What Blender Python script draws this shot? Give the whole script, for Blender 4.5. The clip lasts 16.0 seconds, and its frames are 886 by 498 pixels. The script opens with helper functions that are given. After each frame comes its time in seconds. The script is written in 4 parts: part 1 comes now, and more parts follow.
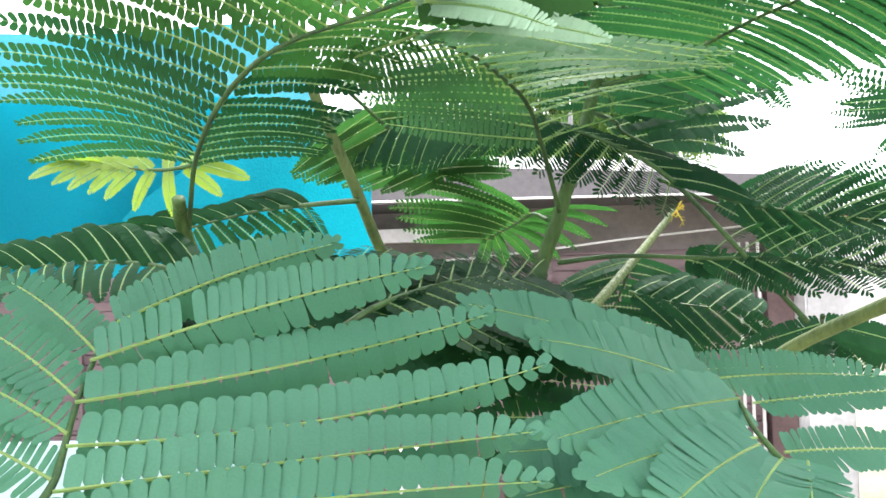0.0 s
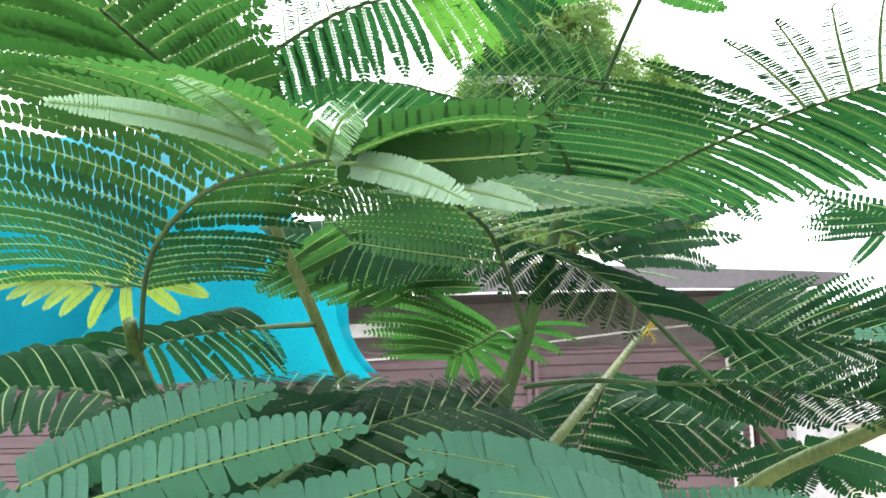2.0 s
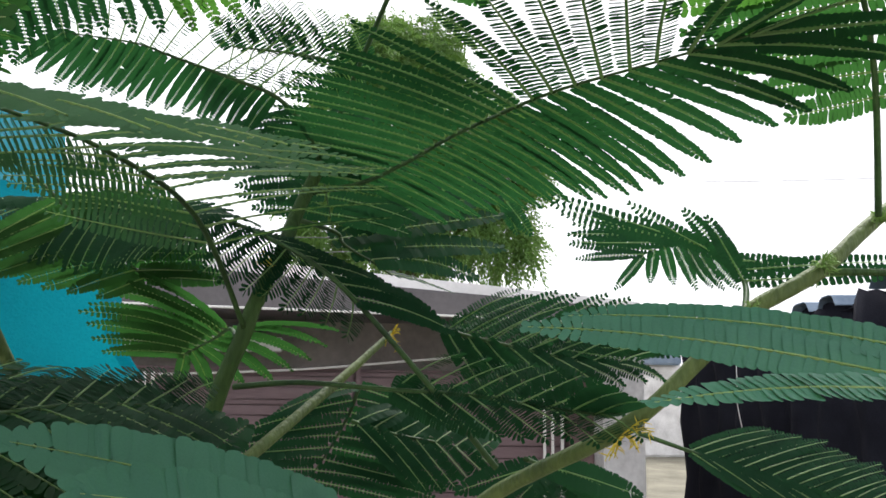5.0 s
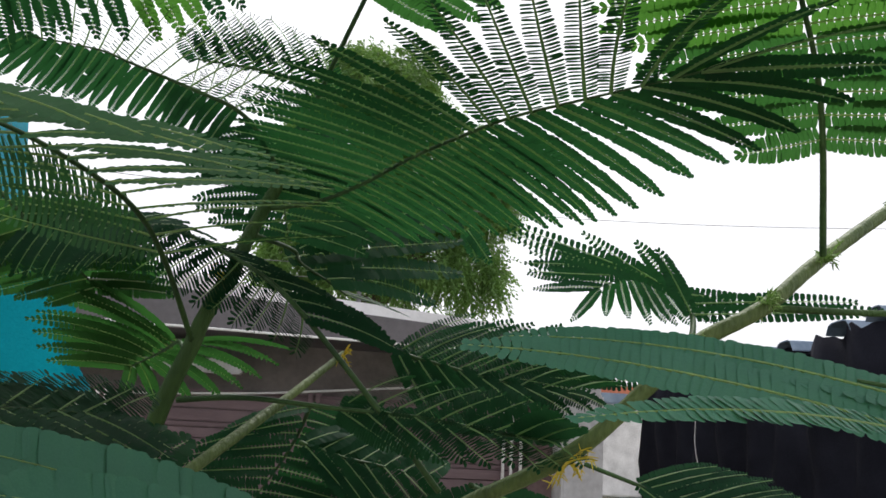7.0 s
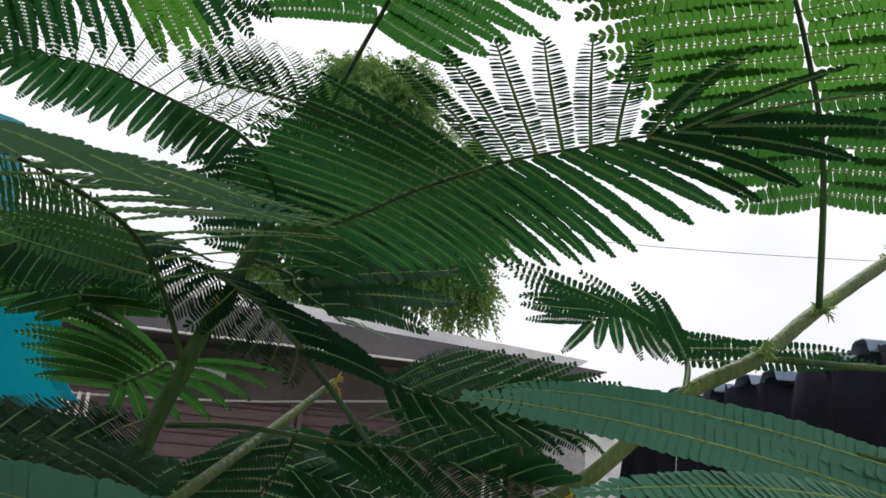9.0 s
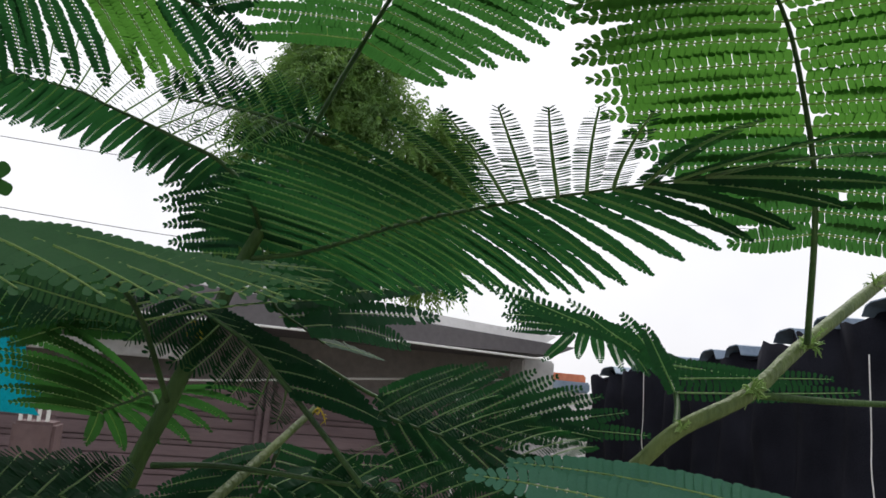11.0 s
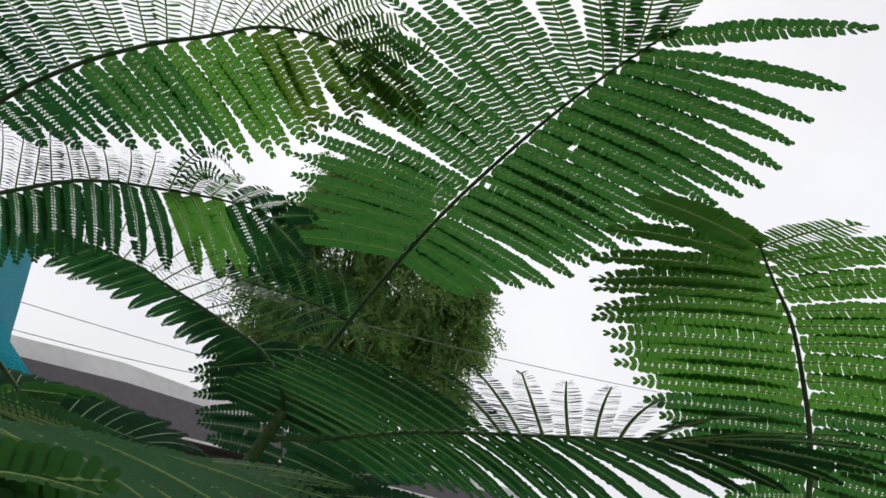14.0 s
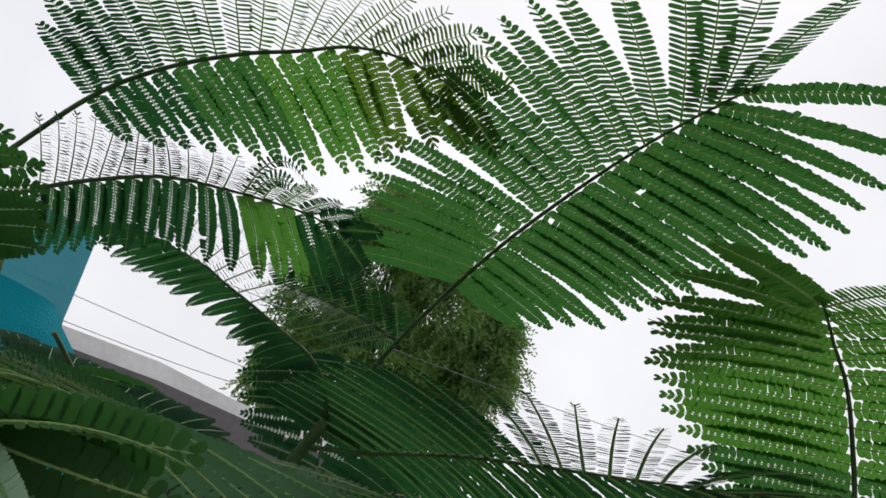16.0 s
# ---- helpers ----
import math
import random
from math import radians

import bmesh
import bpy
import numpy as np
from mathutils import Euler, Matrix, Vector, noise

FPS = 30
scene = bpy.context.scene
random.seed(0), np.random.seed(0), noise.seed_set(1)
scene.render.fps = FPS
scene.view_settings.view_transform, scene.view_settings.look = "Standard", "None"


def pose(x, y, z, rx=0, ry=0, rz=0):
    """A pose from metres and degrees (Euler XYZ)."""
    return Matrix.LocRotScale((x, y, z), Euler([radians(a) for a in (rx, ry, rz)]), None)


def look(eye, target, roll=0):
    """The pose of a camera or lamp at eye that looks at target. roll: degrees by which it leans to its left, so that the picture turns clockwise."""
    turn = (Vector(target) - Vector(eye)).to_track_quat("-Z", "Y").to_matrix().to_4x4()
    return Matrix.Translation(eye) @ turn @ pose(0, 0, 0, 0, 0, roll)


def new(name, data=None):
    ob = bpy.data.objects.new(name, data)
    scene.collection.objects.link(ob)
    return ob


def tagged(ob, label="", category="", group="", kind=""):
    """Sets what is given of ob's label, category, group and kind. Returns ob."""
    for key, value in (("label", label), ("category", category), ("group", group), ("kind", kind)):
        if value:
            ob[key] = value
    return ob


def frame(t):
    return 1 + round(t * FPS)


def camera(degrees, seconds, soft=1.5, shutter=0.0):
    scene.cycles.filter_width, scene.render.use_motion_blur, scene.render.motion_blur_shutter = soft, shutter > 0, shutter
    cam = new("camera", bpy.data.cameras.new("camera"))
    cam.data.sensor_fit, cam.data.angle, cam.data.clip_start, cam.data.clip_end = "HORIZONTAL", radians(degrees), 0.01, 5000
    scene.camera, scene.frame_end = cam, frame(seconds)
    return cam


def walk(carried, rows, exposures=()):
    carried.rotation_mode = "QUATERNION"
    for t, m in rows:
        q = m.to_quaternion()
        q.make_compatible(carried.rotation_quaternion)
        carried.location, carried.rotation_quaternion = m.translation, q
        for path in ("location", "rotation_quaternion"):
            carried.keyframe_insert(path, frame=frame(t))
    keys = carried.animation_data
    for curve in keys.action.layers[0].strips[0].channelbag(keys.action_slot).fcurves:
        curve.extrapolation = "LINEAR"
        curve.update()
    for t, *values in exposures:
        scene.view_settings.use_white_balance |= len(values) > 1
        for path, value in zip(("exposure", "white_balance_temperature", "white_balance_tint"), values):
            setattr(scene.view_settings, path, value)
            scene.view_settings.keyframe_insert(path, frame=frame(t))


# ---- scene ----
cam = camera(56.6, 16.0, soft=1.6)
PATH = [
    (0, (0.161, 0.156, 2.024), (0.058, 2.152, 2.077), -1.8),
    (0.5, (0.171, 0.171, 2.025), (0.063, 2.164, 2.143), -2.1),
    (1, (0.182, 0.166, 2.037), (0.082, 2.151, 2.26), -1.7),
    (1.5, (0.183, 0.17, 2.043), (0.096, 2.152, 2.298), -1.7),
    (2, (0.184, 0.174, 2.052), (0.114, 2.154, 2.32), -1.7),
    (2.5, (0.206, 0.19, 2.052), (0.216, 2.171, 2.324), -0.5),
    (3, (0.224, 0.202, 2.051), (0.329, 2.181, 2.322), -0.4),
    (3.5, (0.241, 0.215, 2.05), (0.41, 2.191, 2.312), -0.0),
    (4, (0.253, 0.225, 2.047), (0.477, 2.194, 2.317), 0.2),
    (4.5, (0.273, 0.234, 2.039), (0.545, 2.193, 2.338), 0.2),
    (7, (0.295, 0.232, 2.026), (0.662, 2.157, 2.426), 3.2),
    (7.5, (0.29, 0.214, 2.026), (0.657, 2.13, 2.47), 3.9),
    (8, (0.292, 0.219, 2.026), (0.648, 2.127, 2.508), 6.8),
    (10.5, (0.268, 0.238, 2.083), (0.718, 2.158, 2.416), 3.0),
    (11, (0.265, 0.235, 2.09), (0.745, 2.142, 2.454), 4.7),
    (11.5, (0.272, 0.229, 2.103), (0.749, 2.12, 2.545), 6.0),
    (12, (0.272, 0.215, 2.114), (0.753, 2.088, 2.622), 6.5),
    (12.5, (0.269, 0.204, 2.119), (0.763, 2.064, 2.665), 7.4),
    (13, (0.256, 0.196, 2.124), (0.71, 2.053, 2.715), 9.1),
    (13.5, (0.244, 0.191, 2.126), (0.67, 2.038, 2.763), 10.6),
    (14, (0.236, 0.181, 2.133), (0.615, 2.024, 2.812), 12.1),
    (14.5, (0.227, 0.175, 2.131), (0.542, 2.017, 2.844), 15.2),
    (15, (0.227, 0.175, 2.129), (0.533, 2.01, 2.864), 17.2),
    (15.5, (0.229, 0.179, 2.125), (0.502, 2.008, 2.888), 19.1),
    (16, (0.221, 0.175, 2.12), (0.484, 2.02, 2.847), 19.3),
]
EXPOSURES = [(0, 2.82), (0.6, 2.88), (1.5, 2.72), (3.5, 2.45), (4.5, 1.64), (7, 0.88), (8, 0.7), (10.5, 0.65), (11.25, 0.68), (12, 0.58), (16, 0.46)]
walk(cam, [(t, look(eye, target, roll)) for t, eye, target, roll in PATH], EXPOSURES)


# ---- world and sun: an overcast day ----
def build_world():
    w = bpy.data.worlds.new("overcast_sky")
    scene.world = w
    w.use_nodes = True
    nt = w.node_tree
    nt.nodes.clear()
    out = nt.nodes.new("ShaderNodeOutputWorld")
    bg = nt.nodes.new("ShaderNodeBackground")
    sky = nt.nodes.new("ShaderNodeTexSky")
    sky.sky_type, sky.sun_disc = "NISHITA", False
    sky.sun_elevation, sky.sun_rotation = radians(58), radians(20)
    sky.air_density, sky.dust_density = 1.2, 4.0
    dim = nt.nodes.new("ShaderNodeVectorMath")
    dim.operation = "SCALE"
    dim.inputs["Scale"].default_value = 0.08
    cloud = nt.nodes.new("ShaderNodeTexNoise")
    cloud.inputs["Scale"].default_value, cloud.inputs["Detail"].default_value = 1.6, 5.0
    ramp = nt.nodes.new("ShaderNodeValToRGB")
    ramp.color_ramp.elements[0].position, ramp.color_ramp.elements[0].color = 0.3, (0.52, 0.52, 0.555, 1)
    ramp.color_ramp.elements[1].position, ramp.color_ramp.elements[1].color = 0.75, (0.76, 0.76, 0.785, 1)
    mix = nt.nodes.new("ShaderNodeMix")
    mix.data_type = "RGBA"
    mix.inputs["Factor"].default_value = 0.93
    link = nt.links.new
    link(sky.outputs[0], dim.inputs[0])
    link(cloud.outputs[0], ramp.inputs[0])
    link(dim.outputs[0], mix.inputs["A"])
    link(ramp.outputs[0], mix.inputs["B"])
    link(mix.outputs["Result"], bg.inputs["Color"])
    bg.inputs["Strength"].default_value = 1.0
    link(bg.outputs[0], out.inputs[0])


build_world()
sun = new("sun", bpy.data.lights.new("sun", "SUN"))
sun.data.energy, sun.data.angle, sun.data.color = 1.5, radians(25), (1.0, 0.97, 0.92)
sun.matrix_world = look((2.0, 4.5, 8.0), (0, 0, 0))


# ---- materials ----
def material(name, colours, rough=0.6, metal=0.0, scale=8.0, fine=60.0, bump=0.15, translucent=0.0, glow=None, object_vary=0.0,
             island_vary=0.0, spec=0.5, stretch=(1, 1, 1)):
    """colours: dark and light of the broad variation; fine: scale of the grain."""
    m = bpy.data.materials.new(name)
    m.use_nodes = True
    nt = m.node_tree
    link = nt.links.new
    p = nt.nodes["Principled BSDF"]
    out = nt.nodes["Material Output"]
    co = nt.nodes.new("ShaderNodeTexCoord")
    mp = nt.nodes.new("ShaderNodeMapping")
    mp.inputs["Scale"].default_value = stretch
    link(co.outputs["Object"], mp.inputs["Vector"])
    broad = nt.nodes.new("ShaderNodeTexNoise")
    broad.inputs["Scale"].default_value, broad.inputs["Detail"].default_value = scale, 4.0
    grain = nt.nodes.new("ShaderNodeTexNoise")
    grain.inputs["Scale"].default_value, grain.inputs["Detail"].default_value = fine, 3.0
    link(mp.outputs[0], broad.inputs["Vector"])
    link(mp.outputs[0], grain.inputs["Vector"])
    both = nt.nodes.new("ShaderNodeMath")
    both.operation = "MULTIPLY_ADD"
    link(grain.outputs[0], both.inputs[0])
    both.inputs[1].default_value = 0.45
    link(broad.outputs[0], both.inputs[2])
    value = both.outputs[0]
    for amount, kind in ((object_vary, "ShaderNodeObjectInfo"), (island_vary, "ShaderNodeNewGeometry")):
        if amount:
            info = nt.nodes.new(kind)
            add = nt.nodes.new("ShaderNodeMath")
            add.operation = "MULTIPLY_ADD"
            link(info.outputs["Random" if kind == "ShaderNodeObjectInfo" else "Random Per Island"], add.inputs[0])
            add.inputs[1].default_value = amount
            link(value, add.inputs[2])
            value = add.outputs[0]
    ramp = nt.nodes.new("ShaderNodeValToRGB")
    top = 0.95 + object_vary + island_vary
    fit = nt.nodes.new("ShaderNodeMapRange")
    fit.inputs["From Min"].default_value, fit.inputs["From Max"].default_value = 0.5, top
    link(value, fit.inputs["Value"])
    link(fit.outputs[0], ramp.inputs[0])
    ramp.color_ramp.elements[0].color = (*colours[0], 1)
    ramp.color_ramp.elements[1].color = (*colours[1], 1)
    link(ramp.outputs[0], p.inputs["Base Color"])
    p.inputs["Roughness"].default_value, p.inputs["Metallic"].default_value = rough, metal
    p.inputs["Specular IOR Level"].default_value = spec
    if bump:
        b = nt.nodes.new("ShaderNodeBump")
        b.inputs["Strength"].default_value, b.inputs["Distance"].default_value = bump, 0.01
        link(grain.outputs[0], b.inputs["Height"])
        link(b.outputs[0], p.inputs["Normal"])
    if translucent:
        tr = nt.nodes.new("ShaderNodeBsdfTranslucent")
        tint = nt.nodes.new("ShaderNodeMix")
        tint.data_type = "RGBA"
        tint.inputs["Factor"].default_value = 0.75
        tint.inputs["B"].default_value = (*glow, 1)
        link(ramp.outputs[0], tint.inputs["A"])
        link(tint.outputs["Result"], tr.inputs["Color"])
        mix = nt.nodes.new("ShaderNodeMixShader")
        mix.inputs[0].default_value = translucent
        link(p.outputs[0], mix.inputs[1])
        link(tr.outputs[0], mix.inputs[2])
        link(mix.outputs[0], out.inputs["Surface"])
    return m


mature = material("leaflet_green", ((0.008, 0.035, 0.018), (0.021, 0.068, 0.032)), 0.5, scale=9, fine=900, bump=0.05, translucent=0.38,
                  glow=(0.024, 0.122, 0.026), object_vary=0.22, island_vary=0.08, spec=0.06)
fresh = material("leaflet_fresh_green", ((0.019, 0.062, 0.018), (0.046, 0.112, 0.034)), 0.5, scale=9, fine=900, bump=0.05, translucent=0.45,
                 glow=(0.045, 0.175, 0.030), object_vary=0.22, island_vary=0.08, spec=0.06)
# sunlit, olive: brighter copies of the leaf green, sky backlight put into them
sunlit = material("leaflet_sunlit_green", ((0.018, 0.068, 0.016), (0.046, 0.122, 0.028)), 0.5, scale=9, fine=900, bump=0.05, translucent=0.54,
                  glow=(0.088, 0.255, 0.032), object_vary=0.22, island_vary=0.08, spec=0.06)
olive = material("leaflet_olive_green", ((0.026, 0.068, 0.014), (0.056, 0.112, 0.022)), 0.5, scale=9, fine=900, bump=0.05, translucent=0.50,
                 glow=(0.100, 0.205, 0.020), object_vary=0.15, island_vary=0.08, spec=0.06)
soft = material("leaflet_soft_green", ((0.028, 0.090, 0.038), (0.060, 0.150, 0.060)), 0.5, scale=9, fine=900, bump=0.05, translucent=0.34,
                glow=(0.060, 0.230, 0.046), object_vary=0.2, island_vary=0.08, spec=0.12)
# the leaf green paled and blued: reflected sky put into the colour
sky_sheen = material("leaflet_green_sky_sheen", ((0.036, 0.128, 0.084), (0.074, 0.208, 0.138)), 0.5, scale=9, fine=900, bump=0.05, translucent=0.22,
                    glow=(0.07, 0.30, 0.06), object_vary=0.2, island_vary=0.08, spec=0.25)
pale_fold = material("pale_leaf_underside", ((0.17, 0.30, 0.20), (0.28, 0.42, 0.29)), 0.5, scale=9, fine=900, bump=0.05, translucent=0.3,
                     glow=(0.25, 0.45, 0.22), object_vary=0.2, island_vary=0.05, spec=0.3)
young = material("leaflet_yellow_green", ((0.10, 0.19, 0.02), (0.22, 0.33, 0.04)), 0.45, scale=9, fine=900, bump=0.05, translucent=0.45,
                 glow=(0.26, 0.40, 0.03), object_vary=0.25, island_vary=0.2)
rib_green = material("leaf_rib", ((0.20, 0.31, 0.10), (0.33, 0.44, 0.17)), 0.5, scale=20, fine=400, bump=0.05, translucent=0.5, glow=(0.42, 0.62, 0.22))
rib_dull = material("dull_leaf_rib", ((0.12, 0.22, 0.08), (0.21, 0.32, 0.13)), 0.5, scale=20, fine=400, bump=0.05, translucent=0.5, glow=(0.40, 0.62, 0.26))
rachis_dark = material("leaf_stalk", ((0.018, 0.044, 0.016), (0.055, 0.115, 0.034)), 0.5, scale=25, fine=400, bump=0.1, spec=0.2)
bark_green = material("green_bark", ((0.020, 0.050, 0.013), (0.060, 0.118, 0.030)), 0.6, scale=30, fine=300, bump=0.3, stretch=(1, 1, 0.25), spec=0.25)
bark_light = material("light_green_bark", ((0.045, 0.080, 0.018), (0.115, 0.165, 0.042)), 0.6, scale=30, fine=300, bump=0.3, stretch=(1, 1, 0.25))
bark_brown = material("brown_bark", ((0.06, 0.05, 0.035), (0.16, 0.12, 0.08)), 0.8, scale=20, fine=200, bump=0.5, stretch=(1, 1, 0.3))
pod_yellow = material("yellow_stipule", ((0.55, 0.42, 0.03), (0.75, 0.62, 0.08)), 0.5, scale=40, fine=300, bump=0.05, translucent=0.3, glow=(0.8, 0.65, 0.05))
net_cyan = material("cyan_shade_net", ((0.0, 0.16, 0.21), (0.002, 0.26, 0.33)), 0.7, scale=3, fine=220, bump=0.3, spec=0.12, translucent=0.25, glow=(0.0, 0.40, 0.50))
net_thin = material("thin_cyan_net", ((0.0, 0.18, 0.25), (0.005, 0.30, 0.38)), 0.7, scale=3, fine=220, bump=0.3, spec=0.12, translucent=0.55, glow=(0.0, 0.42, 0.52))


def open_weave(m, share):
    """Lets a share of the light straight through, as a loose weave does."""
    nt = m.node_tree
    out = nt.nodes["Material Output"]
    was = out.inputs["Surface"].links[0].from_socket
    hole = nt.nodes.new("ShaderNodeBsdfTransparent")
    mix = nt.nodes.new("ShaderNodeMixShader")
    mix.inputs[0].default_value = share
    nt.links.new(was, mix.inputs[1])
    nt.links.new(hole.outputs[0], mix.inputs[2])
    nt.links.new(mix.outputs[0], out.inputs["Surface"])


open_weave(net_thin, 0.20)
net_black = material("black_shade_net", ((0.006, 0.0065, 0.010), (0.020, 0.021, 0.030)), 1.0, scale=3, fine=180, bump=0.3, spec=0.08)
mauve = material("mauve_painted_board", ((0.125, 0.080, 0.086), (0.245, 0.170, 0.180)), 0.6, scale=2.5, fine=40, bump=0.2, object_vary=0.2, stretch=(0.3, 1, 3))
mauve_dark = material("dark_mauve_frame", ((0.10, 0.06, 0.06), (0.17, 0.11, 0.11)), 0.6, scale=3, fine=40)
whitewash = material("whitewashed_plaster", ((0.48, 0.47, 0.47), (0.80, 0.79, 0.79)), 0.9, scale=2.2, fine=26, bump=0.3)
wall_pale_blue = material("pale_blue_limewash", ((0.30, 0.44, 0.46), (0.48, 0.62, 0.64)), 0.9, scale=2, fine=26, bump=0.3)
fascia_grey = material("grey_fascia_sheet", ((0.085, 0.078, 0.084), (0.148, 0.136, 0.143)), 0.6, scale=1.5, fine=30, bump=0.1)
concrete = material("grey_concrete", ((0.66, 0.65, 0.64), (0.84, 0.83, 0.82)), 0.9, scale=2.5, fine=30, bump=0.3)
wall_grey = material("grey_brown_wall", ((0.16, 0.14, 0.13), (0.28, 0.25, 0.23)), 0.9, scale=1.5, fine=25, bump=0.2)
pipe_white = material("white_pipe", ((0.70, 0.69, 0.66), (0.85, 0.84, 0.82)), 0.4, scale=4, fine=40, bump=0.02)
wire_grey = material("wire", ((0.10, 0.10, 0.10), (0.2, 0.2, 0.2)), 0.6, bump=0)
roof_blue = material("blue_grey_roof_sheet", ((0.10, 0.15, 0.22), (0.23, 0.29, 0.37)), 0.45, metal=0.2, scale=2, fine=30, bump=0.1)
roof_red = material("red_roof_tile", ((0.42, 0.12, 0.06), (0.60, 0.22, 0.12)), 0.8, scale=4, fine=30)
earth = material("bare_earth", ((0.115, 0.105, 0.075), (0.235, 0.220, 0.165)), 0.95, scale=1.2, fine=25, bump=0.6)
far_leaf = material("far_tree_leaf", ((0.026, 0.085, 0.018), (0.155, 0.295, 0.060)), 0.6, scale=1.6, fine=5, bump=0, translucent=0.35, glow=(0.20, 0.36, 0.06),
                    island_vary=0.25)


# ---- mesh helpers ----
def mesh_object(name, verts, faces, mats, parent=None, label="", slots=None, smooth=False):
    me = bpy.data.meshes.new(name)
    me.from_pydata([tuple(v) for v in verts], [], [tuple(f) for f in faces])
    for m in mats:
        me.materials.append(m)
    if slots is not None:
        me.polygons.foreach_set("material_index", np.asarray(slots, dtype=np.int32))
    if smooth:
        me.polygons.foreach_set("use_smooth", np.ones(len(me.polygons), dtype=bool))
    me.update()
    ob = new(name, me)
    ob.parent = parent
    if label:
        ob["label"] = label
    return ob


def spline(points, count):
    """Catmull-Rom through the points, evenly counted."""
    p = np.array(points, dtype=float)
    if len(p) == 2:
        return p[0] + np.linspace(0, 1, count)[:, None] * (p[1] - p[0])
    p = np.vstack([2 * p[0] - p[1], p, 2 * p[-1] - p[-2]])
    out = []
    for t in np.linspace(0, len(p) - 3 - 1e-9, count):
        i, f = int(t), t - int(t)
        a, b, c, d = p[i:i + 4]
        out.append(0.5 * (2 * b + (c - a) * f + (2 * a - 5 * b + 4 * c - d) * f * f + (3 * b - a - 3 * c + d) * f ** 3))
    return np.array(out)


def tube(points, radii, sides=8, rough=0.0):
    """Verts and faces of a tapered tube with closed ends."""
    p = np.array(points)
    r = np.interp(np.linspace(0, 1, len(p)), np.linspace(0, 1, len(radii)), radii)
    tan = np.gradient(p, axis=0)
    tan /= np.linalg.norm(tan, axis=1)[:, None]
    side = np.cross(tan[0], (0.3, 0.5, 0.81))
    verts, faces = [], []
    for i in range(len(p)):
        side = side - tan[i] * (side @ tan[i])
        side /= np.linalg.norm(side)
        up = np.cross(tan[i], side)
        for k in range(sides):
            a = 2 * math.pi * k / sides
            q = r[i] * (1 + rough * random.uniform(-1, 1))
            verts.append(p[i] + q * (math.cos(a) * side + math.sin(a) * up))
    for i in range(len(p) - 1):
        for k in range(sides):
            a, b = i * sides + k, i * sides + (k + 1) % sides
            faces.append((a, b, b + sides, a + sides))
    faces.append(tuple(range(sides))[::-1])
    faces.append(tuple(range((len(p) - 1) * sides, len(p) * sides)))
    return verts, faces


def box(x0, x1, y0, y1, z0, z1):
    v = [(x, y, z) for z in (z0, z1) for y in (y0, y1) for x in (x0, x1)]
    return v, [(0, 2, 3, 1), (4, 5, 7, 6), (0, 1, 5, 4), (2, 6, 7, 3), (0, 4, 6, 2), (1, 3, 7, 5)]


def bevelled(name, x0, x1, y0, y1, z0, z1, mat, bevel=0.01, parent=None, label=""):
    v, f = box(x0, x1, y0, y1, z0, z1)
    bm = bmesh.new()
    vs = [bm.verts.new(q) for q in v]
    for q in f:
        bm.faces.new([vs[i] for i in q])
    bmesh.ops.bevel(bm, geom=bm.edges[:], offset=bevel, segments=2, affect="EDGES")
    me = bpy.data.meshes.new(name)
    bm.to_mesh(me)
    bm.free()
    me.materials.append(mat)
    ob = new(name, me)
    ob.parent = parent
    if label:
        ob["label"] = label
    return ob


# ---- compound leaves ----
ROWS_V = np.array([0.0, 0.10, 0.32, 0.62, 0.86, 0.97, 1.0])
ROWS_W = np.array([0.20, 0.44, 0.49, 0.51, 0.47, 0.32, 0.12])
ROWS_SLIM = np.array([0.08, 0.31, 0.48, 0.51, 0.47, 0.32, 0.12])
ROWS_BROAD = np.array([0.30, 0.47, 0.50, 0.50, 0.47, 0.32, 0.12])


def unit(v):
    return v / (np.linalg.norm(v) + 1e-12)


